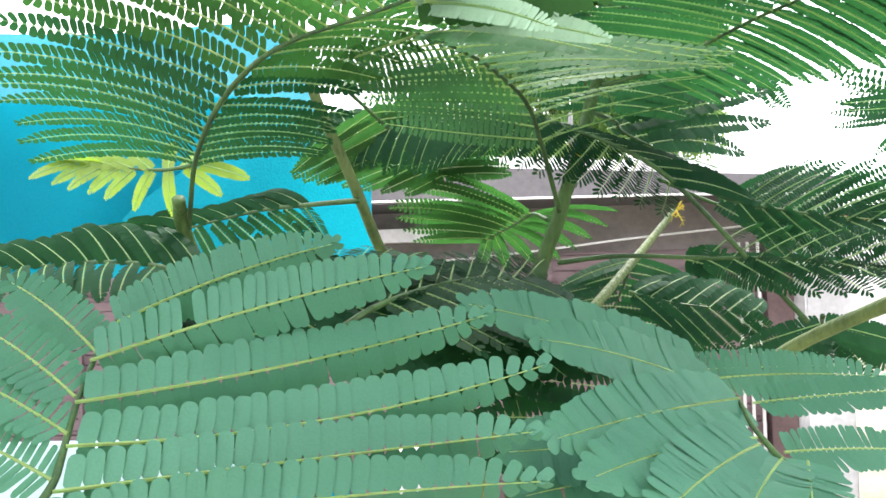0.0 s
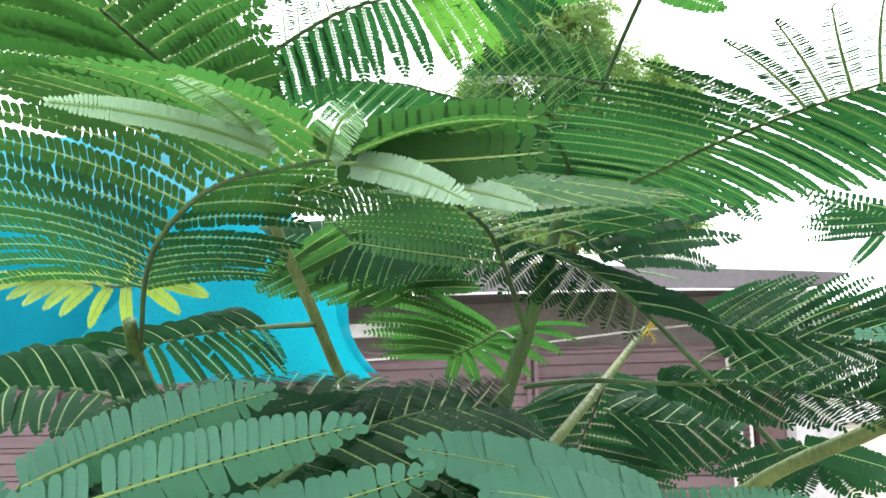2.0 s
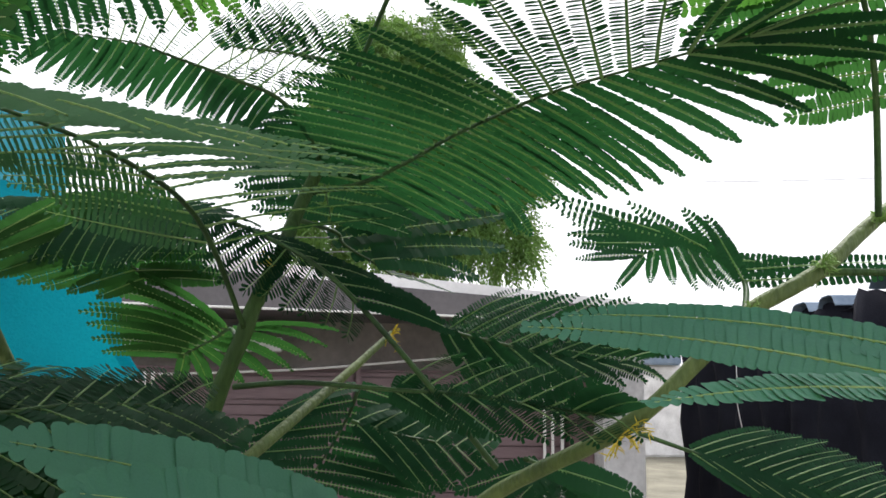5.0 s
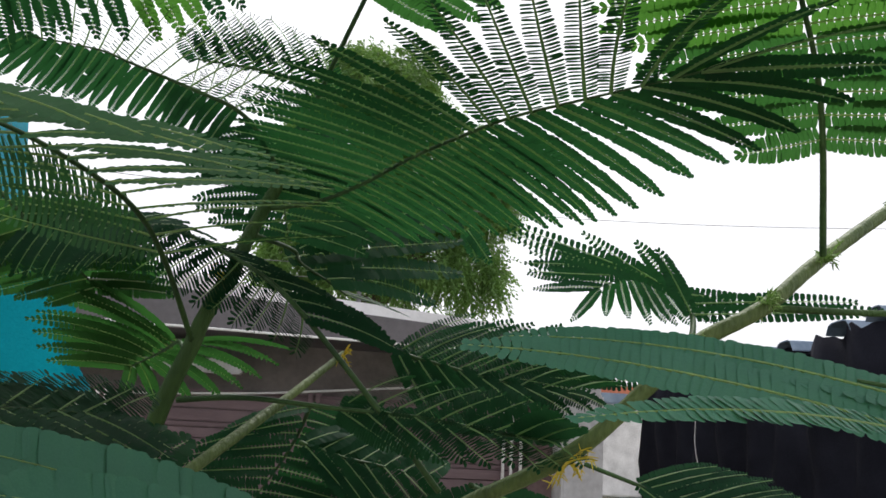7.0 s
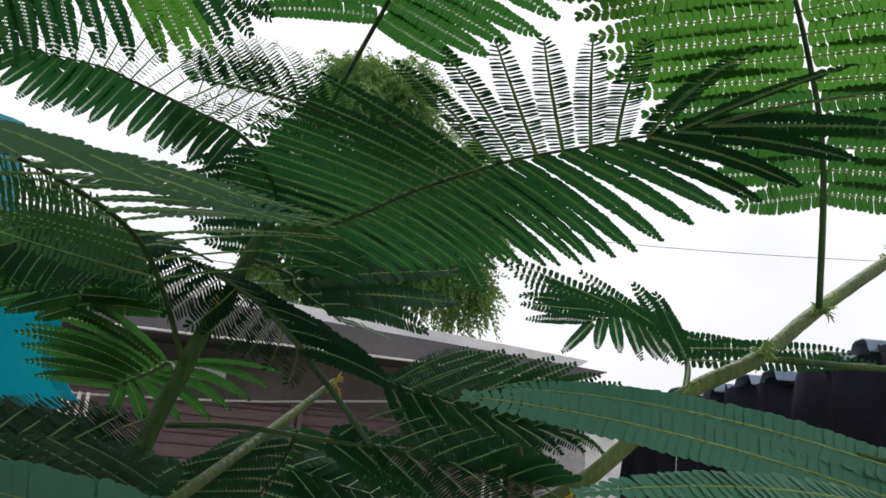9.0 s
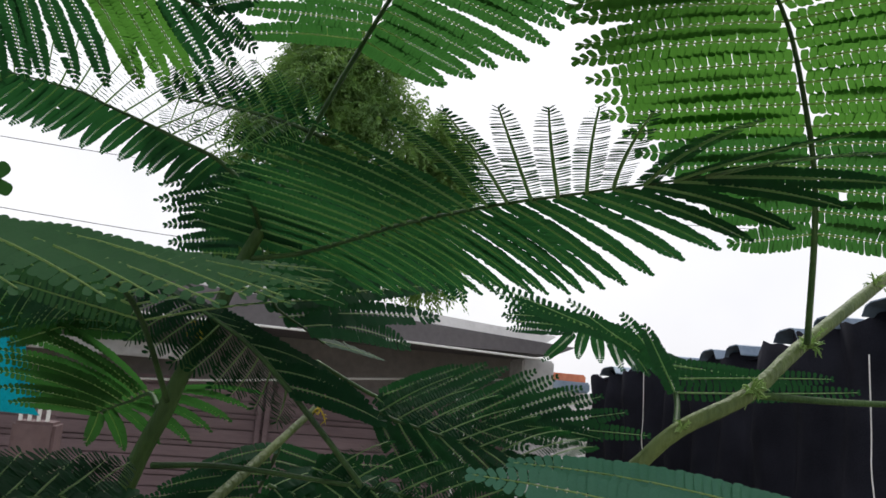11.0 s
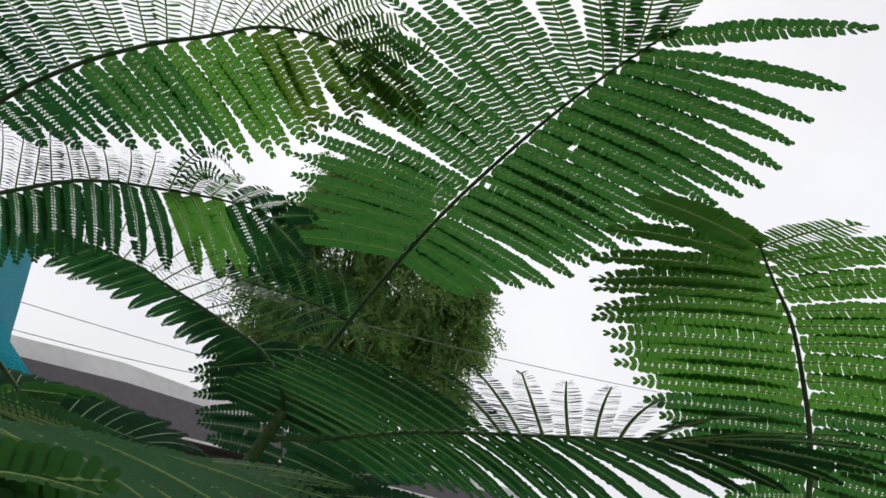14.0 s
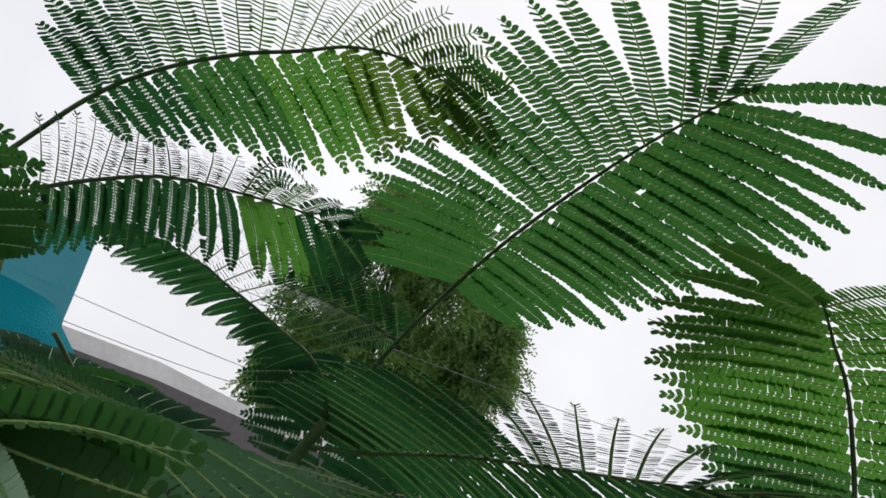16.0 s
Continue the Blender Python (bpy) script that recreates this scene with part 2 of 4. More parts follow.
def pinna(base, vec, along, count, size, slat, mat, parent, sag, twist=0.0, full=1.06, gap=0.002, face=None, bow=None, fold=(0, 0), rib=1.0):
    """One feather of a leaf: a thin rib and paired oblong leaflets."""
    length = np.linalg.norm(vec)
    d0 = vec / length
    e0 = unit(along - d0 * (along @ d0))
    n0 = np.cross(d0, e0)
    if twist:
        e0 = e0 * math.cos(radians(twist)) + n0 * math.sin(radians(twist))
        n0 = np.cross(d0, e0)
    if face is not None:
        f0 = np.array(face) + np.array([random.gauss(0, 0.14) for _ in range(3)])
        e0 = unit(np.cross(f0, d0))
        n0 = np.cross(d0, e0)
    if n0[2] < 0:
        n0 = -n0
    rise = n0 * 0.5 * sag * length * random.uniform(0.6, 1.4) if bow is None else np.array(bow) * length
    side_bend = random.uniform(-0.018, 0.018) * length
    steps = np.linspace(0, 1, 9)

    def axis(s):
        s = np.asarray(s)[..., None]
        return base + vec * s + (s * (1 - s)) * 4 * (rise + e0 * side_bend)

    verts, faces = tube(axis(steps), (0.0008 * rib, 0.0006 * rib, 0.0003 * rib), 5)
    slots = [0] * len(faces)
    verts = [np.array(verts)]
    total = len(verts[0])
    width = length / count
    rows = ROWS_BROAD if mat is sky_sheen else ROWS_SLIM if mat is mature else ROWS_W
    quads = []
    for i in range(count):
        s = (i + 0.9) / (count + 0.35)
        p = axis(s)
        tan = unit(axis(min(s + 0.02, 1.02)) - axis(s - 0.02))
        prof = size * (0.72 + 0.5 * math.sin(math.pi * min(1, s * 0.95 + 0.12)) ** 0.8) * (0.86 if s > 0.93 else 1)
        for sign in (-1, 1):
            if random.random() < gap:
                continue
            e = unit(e0 - tan * (e0 @ tan)) * sign
            n = np.cross(tan, e) * sign
            lean = radians(random.gauss(10 + 430 * max(0, s - 0.86), 2.0))
            bend = radians(fold[0] if sign < 0 else fold[1])
            out = e * math.cos(bend) + n * math.sin(bend)
            spread = unit(out * math.cos(lean) + tan * math.sin(lean) + n * random.gauss(0.04, 0.025))
            a = radians(slat + random.gauss(0, 3.5))
            wdir = unit(tan * math.cos(a) + n * math.sin(a))
            wdir = unit(wdir - spread * (wdir @ spread))
            ln = prof * random.uniform(0.96, 1.03)
            wd = min(width * full, ln * 0.62) * random.uniform(0.95, 1.02)
            nn = np.cross(spread, wdir)
            curl = random.uniform(0.02, 0.10) * ln
            mid = p + spread * (ROWS_V[:, None] * ln + 0.0003) - nn * (curl * ROWS_V[:, None] ** 2)
            off = wdir * (rows[:, None] * wd)
            block = np.empty((14, 3))
            block[0::2], block[1::2] = mid - off, mid + off
            verts.append(block)
            for r in range(6):
                k = total + 2 * r
                quads.append((k, k + 1, k + 3, k + 2))
            total += 14
    slots += [1] * len(quads)
    return mesh_object("pinna", np.vstack(verts), faces + quads, [rib_green if mat in (sky_sheen, young, fresh, sunlit, olive, soft) else rib_dull, mat], parent, slots=slots)


LEAF_LABELS = {"leaflet_green": "dark green twice-feathered leaf on a thin stalk", "leaflet_fresh_green": "fresh green twice-feathered leaf with narrow leaflets",
               "leaflet_sunlit_green": "twice-feathered leaf with sky glow put into its light green", "leaflet_green_sky_sheen": "twice-feathered leaf with broad leaflets, sky sheen put into its blue-green",
               "leaflet_soft_green": "soft green twice-feathered leaf arching off the stem",
               "leaflet_olive_green": "olive green twice-feathered leaf thin against the sky",
               "leaflet_yellow_green": "young yellow-green twice-feathered leaf"}


def key_at(keys, w):
    """A side's pinna at the share w of the leaf: its vector, and the lean of its leaflets. keys: rows of share, vector, lean."""
    shares = [k[0] for k in keys]
    vec = np.array([np.interp(w, shares, [k[1][n] for k in keys]) for n in range(3)])
    length = np.interp(w, shares, [math.sqrt(sum(c * c for c in k[1])) for k in keys])
    return unit(vec) * length, float(np.interp(w, shares, [k[2] for k in keys]))


def eased(vecs, slats):
    """Nine keys on the parabola through three vectors at the start, middle and end of a leaf."""
    a, b, c = (np.array(q) for q in vecs)
    la, lb, lc = (np.linalg.norm(q) for q in (a, b, c))
    keys = []
    for w in np.linspace(0, 1, 9):
        k0, k1, k2 = 2 * (w - 0.5) * (w - 1), 4 * w * (1 - w), 2 * w * (w - 0.5)
        v = unit(a * k0 + b * k1 + c * k2) * max(0.03, la * k0 + lb * k1 + lc * k2)
        keys.append((w, tuple(v), float(np.interp(w, (0, 0.5, 1), slats))))
    return keys


def leaf(tree, stem, first, side_a, side_b, pairs, count, size, mats, sag, slat_a=None, slat_b=None, label="", rad=0.0016, twist=(0, 0), full=1.08, long=1.0,
         face=None, loose=1.0, rib=1.0):
    """A twice-feathered leaf: stalk through the stem points, paired pinnae from the point numbered first. mats: a material, or rows of
    (share of the leaf up to which it holds, material)."""
    dense = spline(stem, 12 * (len(stem) - 1) + 1)
    v, f = tube(dense, (rad * 1.5, rad, rad * 0.45), 6)
    mats = mats if isinstance(mats, list) else [(1.0, mats)]
    ob = mesh_object("leaf", v, f, [rachis_dark], tree, label or LEAF_LABELS[mats[len(mats) // 2][1].name], smooth=True)
    keys_a = side_a if slat_a is None else eased(side_a, slat_a)
    keys_b = side_b if slat_b is None else eased(side_b, slat_b)
    part = dense[12 * first:]
    run = np.concatenate([[0], np.cumsum(np.linalg.norm(np.diff(part, axis=0), axis=1))])
    run /= run[-1]
    most = max(np.linalg.norm(k[1]) for k in (*keys_a, *keys_b))
    for i in range(pairs):
        u = (i + 0.15) / (pairs - 0.7)
        for keys, turn in ((keys_a, twist[0]), (keys_b, twist[1])):
            w = min(1.0, max(0.0, u + loose * random.uniform(-0.10, 0.10) / pairs))
            base = np.array([np.interp(w, run, part[:, k]) for k in range(3)])
            ahead = np.array([np.interp(min(1, w + 0.04), run, part[:, k]) for k in range(3)])
            behind = np.array([np.interp(max(0, w - 0.04), run, part[:, k]) for k in range(3)])
            vec, slat = key_at(keys, w)
            vec = vec * long * random.uniform(1 - 0.03 * loose, 1 + 0.03 * loose)
            vec = vec + np.array([random.gauss(0, 0.016 * loose) for _ in range(3)]) * np.linalg.norm(vec)
            grown = size if isinstance(size, float) else size[keys is keys_b]
            n = max(8, int(count * (0.45 + 0.55 * min(1, np.linalg.norm(vec) / most))))
            mat = next(m for limit, m in mats if w <= limit + 1e-6)
            pinna(base, vec, unit(ahead - behind), n, grown * random.uniform(0.96, 1.04), slat, mat, ob, sag, turn, full, face=face, rib=rib)
    return ob


def feather(parent, base, tip, count, size, mat, face, bow=(0, 0, 0), full=1.05, slat=8, fold=(0, 0)):
    """A single pinna from base to tip, its blade turned to face."""
    base, tip = np.array(base), np.array(tip)
    return pinna(base, tip - base, np.array((0, 0, 1.0)), count, size, slat, mat, parent, 0.0, full=full, face=face, bow=bow, fold=fold)


def branch(tree, points, radii, mat, label="", name="branch"):
    dense = spline(points, 10 * (len(points) - 1) + 1)
    v, f = tube(dense, radii, 9, 0.05)
    return mesh_object(name, v, f, [mat], tree, label, smooth=True)


# ---- the ground ----
def ground():
    xs, ys = np.linspace(-1, 1, 61), np.linspace(-1, 1, 61)
    grow = lambda a: np.sign(a) * (abs(a) * 12 + abs(a) ** 6 * 500)
    verts = [(grow(x), 4 + grow(y), 0.03 * noise.noise((x * 40, y * 40, 0))) for y in ys for x in xs]
    faces = [(j * 61 + i, j * 61 + i + 1, j * 61 + i + 62, j * 61 + i + 61) for j in range(60) for i in range(60)]
    tagged(mesh_object("ground", verts, faces, [earth], smooth=True), "bare brown earth yard", "ground", kind="structure")


ground()


# ---- the house ----
def house():
    h = tagged(new("house"), "low house with mauve boarded front and grey flat roof edge", "house")
    v, f = box(-6.0, 2.24, 5.30, 9.0, 0.0, 2.42)
    mesh_object("wall", v, f, [wall_grey], h, "grey-brown plastered wall")
    for name, y0, y1, low, mat, label, tops in (
            ("roof", 4.60, 9.2, 2.395, fascia_grey, "dark grey sheet roof edge", ((-6.0, 2.64), (-0.3, 2.606), (0.15, 2.575), (1.2, 2.512), (2.19, 2.452))),
            ("parapet", 4.72, 4.90, 2.43, concrete, "pale concrete parapet strip", ((-6.0, 2.75), (-0.35, 2.713), (0.1, 2.660), (1.22, 2.582), (2.12, 2.515)))):
        v = [(x, y, z) for x, top in tops for y in (y0, y1) for z in (low, top)]
        v = [(x - 0.13 if x > 2 and z == low else x, y, z) for x, y, z in v]
        f = [(0, 1, 3, 2), (16, 18, 19, 17)]
        for k in (0, 4, 8, 12):
            f += [(k, k + 4, k + 5, k + 1), (k + 2, k + 3, k + 7, k + 6), (k + 1, k + 5, k + 7, k + 3), (k, k + 2, k + 6, k + 4)]
        mesh_object(name, v, f, [mat], h, label)
    v, f = tube([(-6.0, 4.59, 2.47), (1.2, 4.59, 2.391), (1.98, 4.59, 2.368)], (0.007,), 6)
    mesh_object("edge_strip", v, f, [pipe_white], h, "thin white edge strip")
    bevelled("beam", -3.0, 0.10, 5.02, 5.2, 2.20, 2.28, whitewash, 0.008, h, "white painted beam")
    v, f = tube(spline([(-1.2, 5.16, 2.035), (0.04, 5.16, 2.092), (0.68, 5.16, 2.148), (1.07, 5.16, 2.186), (1.98, 5.16, 2.256)], 12), (0.007,), 8)
    mesh_object("pipe", v, f, [pipe_white], h, "thin white conduit pipe", smooth=True)
    bevelled("pillar", 1.99, 2.25, 5.0, 5.28, 0.0, 2.21, whitewash, 0.012, h, "whitewashed square pillar")
    bevelled("pillar", 2.03, 2.24, 5.02, 5.26, 2.2, 2.39, whitewash, 0.012, h, "whitewashed pillar head")
    bevelled("post", 1.83, 1.985, 5.16, 5.29, 0.0, 2.18, mauve_dark, 0.006, h, "dark brown door post")
    for x in (1.665, 1.715, 1.775):
        bevelled("bar", x, x + 0.016, 5.15, 5.17, 0.0, 2.14, pipe_white, 0.003, h, "thin pale vertical bar")
    for x in (-2.4, -0.95, 0.485, 0.53):
        bevelled("mullion", x, x + 0.028, 5.17, 5.21, 0.0, 2.13, mauve, 0.004, h)
    z = 0.0
    k = 0
    while z < 2.10:
        hgt = (0.062, 0.030, 0.075)[k % 3]
        bevelled("board", -6.0, 1.82, 5.215 + 0.012 * (k % 2), 5.285, z, min(z + hgt, 2.115) - 0.004, mauve, 0.004, h)
        z += hgt
        k += 1
    return h


house()


# ---- the dark shed with its sheet roof ----
SHED_A, SHED_D = np.array((2.60, 1.74)), np.array((0.1045, 0.9945))
SHED_N = np.array((0.9945, -0.1045))


def shed_top(along):
    """The height of the sagging eave at a distance along the front."""
    return float(np.interp(along, (0.0, 1.0, 1.6, 2.2, 3.0, 4.0, 4.6), (2.68, 2.62, 2.556, 2.495, 2.462, 2.440, 2.40)))


def shed():
    s = tagged(new("shed"), "open shed hung with black shade netting under roof sheets", "shed")
    length, cols, rows = 4.6, 92, 12
    verts, faces = [], []
    for j in range(rows + 1):
        for i in range(cols + 1):
            along = length * i / cols
            q = SHED_A + SHED_D * along + SHED_N * (0.03 * math.sin(i * 0.9) + 0.02 * math.sin(j * 1.7 + i * 0.3))
            frill = 0.018 * math.sin(along * 23) + 0.012 * math.sin(along * 57 + 1)
            verts.append((q[0], q[1], (shed_top(along) - 0.035 + frill) * j / rows))
    for j in range(rows):
        for i in range(cols):
            k = j * (cols + 1) + i
            faces.append((k, k + 1, k + cols + 2, k + cols + 1))
    net = mesh_object("net_wall", verts, faces, [net_black], s, "black shade netting", smooth=True)
    thick = net.modifiers.new("thick", "SOLIDIFY")
    thick.thickness = 0.006
    for along, wide, lift in ((0.05, 0.16, 0.012), (0.42, 0.20, 0.016), (1.02, 0.20, 0.022), (1.42, 0.13, 0.030), (1.66, 0.20, 0.022), (2.16, 0.17, 0.016), (2.42, 0.20, 0.020), (2.86, 0.14, 0.006),
                              (3.3, 0.30, 0.018), (3.9, 0.34, 0.012)):
        top = shed_top(along + wide / 2)
        prof = [(0.0, -0.030), (0.16, 0.016), (0.30, 0.022), (0.72, 0.016), (0.88, 0.004), (1.0, -0.034)]
        v = []
        for off, dz in ((-0.05, 0.0), (0.85, 0.03)):
            for u, z in prof:
                q = SHED_A + SHED_D * (along + wide * u) + SHED_N * off
                v.append((q[0], q[1], top - 0.022 + z + dz * 0.5 + lift * 0.4))
        v += [(q[0], q[1], q[2] - 0.006) for q in v]
        f = []
        for k in range(5):
            f += [(k, k + 1, k + 7, k + 6), (k + 12, k + 18, k + 19, k + 13), (k, k + 12, k + 13, k + 1), (k + 6, k + 7, k + 19, k + 18)]
        f += [(0, 6, 18, 12), (5, 17, 23, 11)]
        mesh_object("roof_sheet", v, f, [roof_blue], s)
    verts, faces = [], []
    for i in range(47):
        along = length * i / 46
        for off, drop in ((0.02, 0.012), (0.6, 0.0), (1.4, 0.012), (2.6, 0.05)):
            q = SHED_A + SHED_D * along + SHED_N * off
            verts.append((q[0], q[1], shed_top(along) - drop - 0.05 + 0.01 * math.sin(along * 11)))
    faces = [(i * 4 + k, i * 4 + k + 1, i * 4 + k + 5, i * 4 + k + 4) for i in range(46) for k in range(3)]
    cover = mesh_object("net_cover", verts, faces, [net_black], s, "black netting laid over the roof", smooth=True)
    thick = cover.modifiers.new("thick", "SOLIDIFY")
    thick.thickness = 0.006
    for along in (0.1, 1.6, 3.1, 4.5):
        for off in (0.12, 2.4):
            q = SHED_A + SHED_D * along + SHED_N * off
            v, f = tube(spline([(q[0], q[1], 0.0), (q[0], q[1], 1.2), (q[0], q[1], shed_top(along) - 0.06)], 6), (0.04, 0.035), 10)
            mesh_object("post", v, f, [bark_brown], s, "round wooden shed post", smooth=True)
    for along, low in ((3.35, 1.80), (1.15, 1.72)):
        x, y = SHED_A + SHED_D * along - SHED_N * 0.07
        v, f = tube(spline([(x, y, 2.40), (x + 0.006, y, 2.1), (x - 0.004, y - 0.01, 1.95), (x + 0.01, y - 0.03, low)], 14), (0.0030,), 5)
        mesh_object("cord", v, f, [pipe_white], s, "thin pale hanging cord")


shed()


# ---- the cyan shade net ----
def net_edge(z):
    """The free edge: upright above, flaring out towards the bottom."""
    k = min(1.0, max(0.0, (2.33 - z) / 0.12))
    return -0.165 + 0.105 * k * k * (3 - 2 * k) + 0.06 * max(0.0, (2.15 - z) / 0.12) ** 2


def cyan_net():
    cols, rows = 56, 26
    verts, faces = [], []
    for j in range(rows + 1):
        z = 2.03 + 0.46 * (j / rows) ** 1.1
        edge = net_edge(z)
        for i in range(cols + 1):
            s = i / cols
            x = edge - 3.0 * s ** 1.3
            y = 1.70 + 0.06 * math.sin(7 * s + 4 * z) + 0.03 * math.sin(21 * s + 9 * z) + 0.10 * (z - 2.1) - 0.12 * s
            zz = z + 0.04 * s + 0.02 * math.sin(9 * s) * (1 - j / rows)
            verts.append((x, y, zz))
    for j in range(rows):
        for i in range(cols):
            k = j * (cols + 1) + i
            faces.append((k, k + 1, k + cols + 2, k + cols + 1))
    net = tagged(mesh_object("shade_net", verts, faces, [net_thin], smooth=True), "cyan woven shade net hung as a loose screen", "net")
    t = net.modifiers.new("thick", "SOLIDIFY")
    t.thickness = 0.002
    verts, faces = [], []
    for j in range(13):
        z = 2.02 + 0.30 * j / 12
        edge = net_edge(z) - 0.004
        for i in range(41):
            s = i / 40
            verts.append((edge - 2.9 * s ** 1.3, 1.675 + 0.05 * math.sin(6 * s + 5 * z) + 0.025 * math.sin(25 * s + 12 * z) - 0.14 * s + 0.05 * (j / 12) ** 3,
                          z + 0.035 * s + 0.10 * (j / 12) * s + 0.03 * math.sin(5 * s + 1) * (j / 12)))
    faces = [(j * 41 + i, j * 41 + i + 1, j * 41 + i + 42, j * 41 + i + 41) for j in range(12) for i in range(40)]
    mesh_object("folded_hem", verts, faces, [net_cyan], net, "doubled cyan net fold", smooth=True)
    for x in (-1.95, -2.8):
        v, f = tube(spline([(x, 1.62, 0.0), (x, 1.60, 1.5), (x, 1.60, 2.58)], 8), (0.018,), 8)
        tagged(mesh_object("net_pole", v, f, [bark_brown], smooth=True), "thin wooden pole behind the shade net", "pole")


cyan_net()


# ---- low walls and the far roofs ----
tagged(bevelled("garden_wall", -6.0, -0.95, 4.0, 4.12, 0.0, 1.25, wall_pale_blue, 0.015), "pale blue painted boundary wall", "wall", kind="structure")
tagged(bevelled("low_wall", -0.47, -0.14, 3.9, 4.05, 0.0, 1.20, whitewash, 0.015), "low whitewashed garden wall", "wall", kind="structure")
tagged(bevelled("ground_sheet", -0.94, -0.48, 3.9, 4.05, 0.0, 1.12, net_cyan, 0.015), "cyan net sheet draped over a low stack", "sheet")
# unseen wall, added: screens the sky behind and throws pale fill forward
tagged(bevelled("rear_fill_wall", -5.0, 5.5, -1.6, -1.45, 0.0, 3.3, whitewash, 0.02), "unseen whitewashed wall added to shape the light", "wall", kind="structure")
vent_pier = tagged(new("vent_pier"), "dark pier with a small white vent lattice", "pier")
bevelled("pier", -0.385, -0.25, 3.29, 3.45, 0.0, 1.915, mauve_dark, 0.01, vent_pier)
for i in range(4):
    bevelled("slat", -0.368 + 0.028 * i, -0.356 + 0.028 * i, 3.29, 3.30, 1.917, 2.06, pipe_white, 0.002, vent_pier, "white vent slat")
for z in (1.93, 1.985, 2.04):
    bevelled("bar", -0.378, -0.258, 3.302, 3.312, z, z + 0.012, mauve_dark, 0.002, vent_pier)
far_house = tagged(new("far_house"), "distant house with red and blue roof", "house")
bevelled("wall", 9.4, 14.0, 24.0, 28.0, 0.0, 2.7, whitewash, 0.05, far_house)
bevelled("roof", 9.3, 11.2, 23.8, 28.2, 2.7, 3.02, roof_blue, 0.05, far_house, "blue sheet roof")
bevelled("roof", 9.7, 11.6, 25.0, 28.3, 3.0, 3.3, roof_red, 0.05, far_house, "red tiled roof")


# ---- overhead wires between two poles ----
for pts in ([(-9, 7, 3.75), (-1.2, 7, 3.25), (0.9, 7, 3.22)], [(-9, 7, 3.35), (-1.5, 7, 3.05), (0.9, 7, 3.12)],
            [(-9, 7.2, 4.1), (1.6, 7.2, 3.84), (9, 7.2, 4.35)]):
    v, f = tube(spline(pts, 60), (0.0032,), 5)
    tagged(mesh_object("overhead_wire", v, f, [wire_grey], smooth=True), "thin grey overhead wire", "wire", "overhead wires")
v, f = tube(spline([(0.9, 7.0, 2.4), (0.9, 7.0, 2.9), (0.9, 7.0, 3.3)], 6), (0.02,), 8)
tagged(mesh_object("wire_mast", v, f, [wire_grey], smooth=True), "short grey mast on the roof", "mast")
for x in (-9.0, 9.0):
    v, f = tube(spline([(x, 7.1, 0), (x, 7.1, 2.5), (x, 7.1, 4.6)], 8), (0.08, 0.06), 10)
    tagged(mesh_object("utility_pole", v, f, [concrete], smooth=True), "grey concrete pole carrying the wires", "pole")


# ---- the far tree ----
def far_tree():
    tr = tagged(new("tree"), "tall dark feathery tree behind the house", "tree")
    base = np.array((1.5, 12.6, 0.0))
    v, f = tube(spline([base, (1.4, 12.5, 2.2), (1.7, 12.3, 4.2), (1.5, 12.2, 6.2)], 20), (0.22, 0.16, 0.11, 0.04), 10, 0.08)
    mesh_object("trunk", v, f, [bark_brown], tr, smooth=True)
    blobs = [(1.25, 12.0, 6.4, 0.75), (2.2, 11.9, 5.7, 0.8), (0.75, 12.1, 5.2, 0.6), (1.6, 12.1, 4.6, 1.0), (2.95, 11.9, 5.2, 0.5), (1.1, 12.1, 7.0, 0.5),
             (0.35, 12.2, 4.2, 0.45), (2.85, 11.9, 4.2, 0.5), (1.75, 12.0, 6.9, 0.5), (3.1, 11.8, 5.7, 0.3), (0.45, 12.2, 6.0, 0.35)]
    for bx, by, bz, br in blobs:
        v, f = tube(spline([(1.6, 12.3, 3.4 + 0.25 * (bz - 3.4)), ((1.6 + bx) / 2, 12.25, (3.2 + bz) / 2 + 0.2), (bx, by, bz)], 10), (0.07, 0.045, 0.012), 6, 0.1)
        mesh_object("limb", v, f, [bark_brown], tr, smooth=True)
    rng = np.random.RandomState(5)
    verts, faces = [], []
    for bx, by, bz, br in blobs:
        for _ in range(int(330 * br * br) + 40):
            dirn = unit(rng.normal(size=3) + np.array((0, -0.25, 0.15)))
            r = br * (0.50 + 0.62 * rng.rand() ** 0.7) * (1 + 0.5 * noise.noise(Vector(dirn * 2.3 + np.array((bx, by, bz)))))
            tuft = np.array((bx, by, bz)) + dirn * r
            for _ in range(rng.randint(5, 9)):
                p = tuft + rng.normal(size=3) * 0.05
                out = unit(dirn * 0.8 + np.array((0, 0, -0.15)) + rng.normal(size=3) * 0.55)
                side = unit(np.cross(out, rng.normal(size=3)))
                ln = rng.uniform(0.16, 0.34)
                for k in range(11):
                    s = k / 10
                    q = p + out * ln * s + np.array((0, 0, -0.16 * s * s))
                    sd = 1 if k % 2 else -1
                    tip = q + side * sd * ln * 0.26 * (1.1 - 0.7 * s) + out * 0.05 + np.array((0, 0, -0.025))
                    w = unit(np.cross(tip - q, rng.normal(size=3) + np.array((0, 2.0, 0)))) * 0.014
                    n = len(verts)
                    verts += [q - w * 0.4, (q + tip) / 2 - w, tip, (q + tip) / 2 + w]
                    faces.append((n, n + 1, n + 2, n + 3))
    ob = mesh_object("crown", verts, faces, [far_leaf], tr, "dark green feathery foliage")
    ob["kind"] = "stuff"


far_tree()


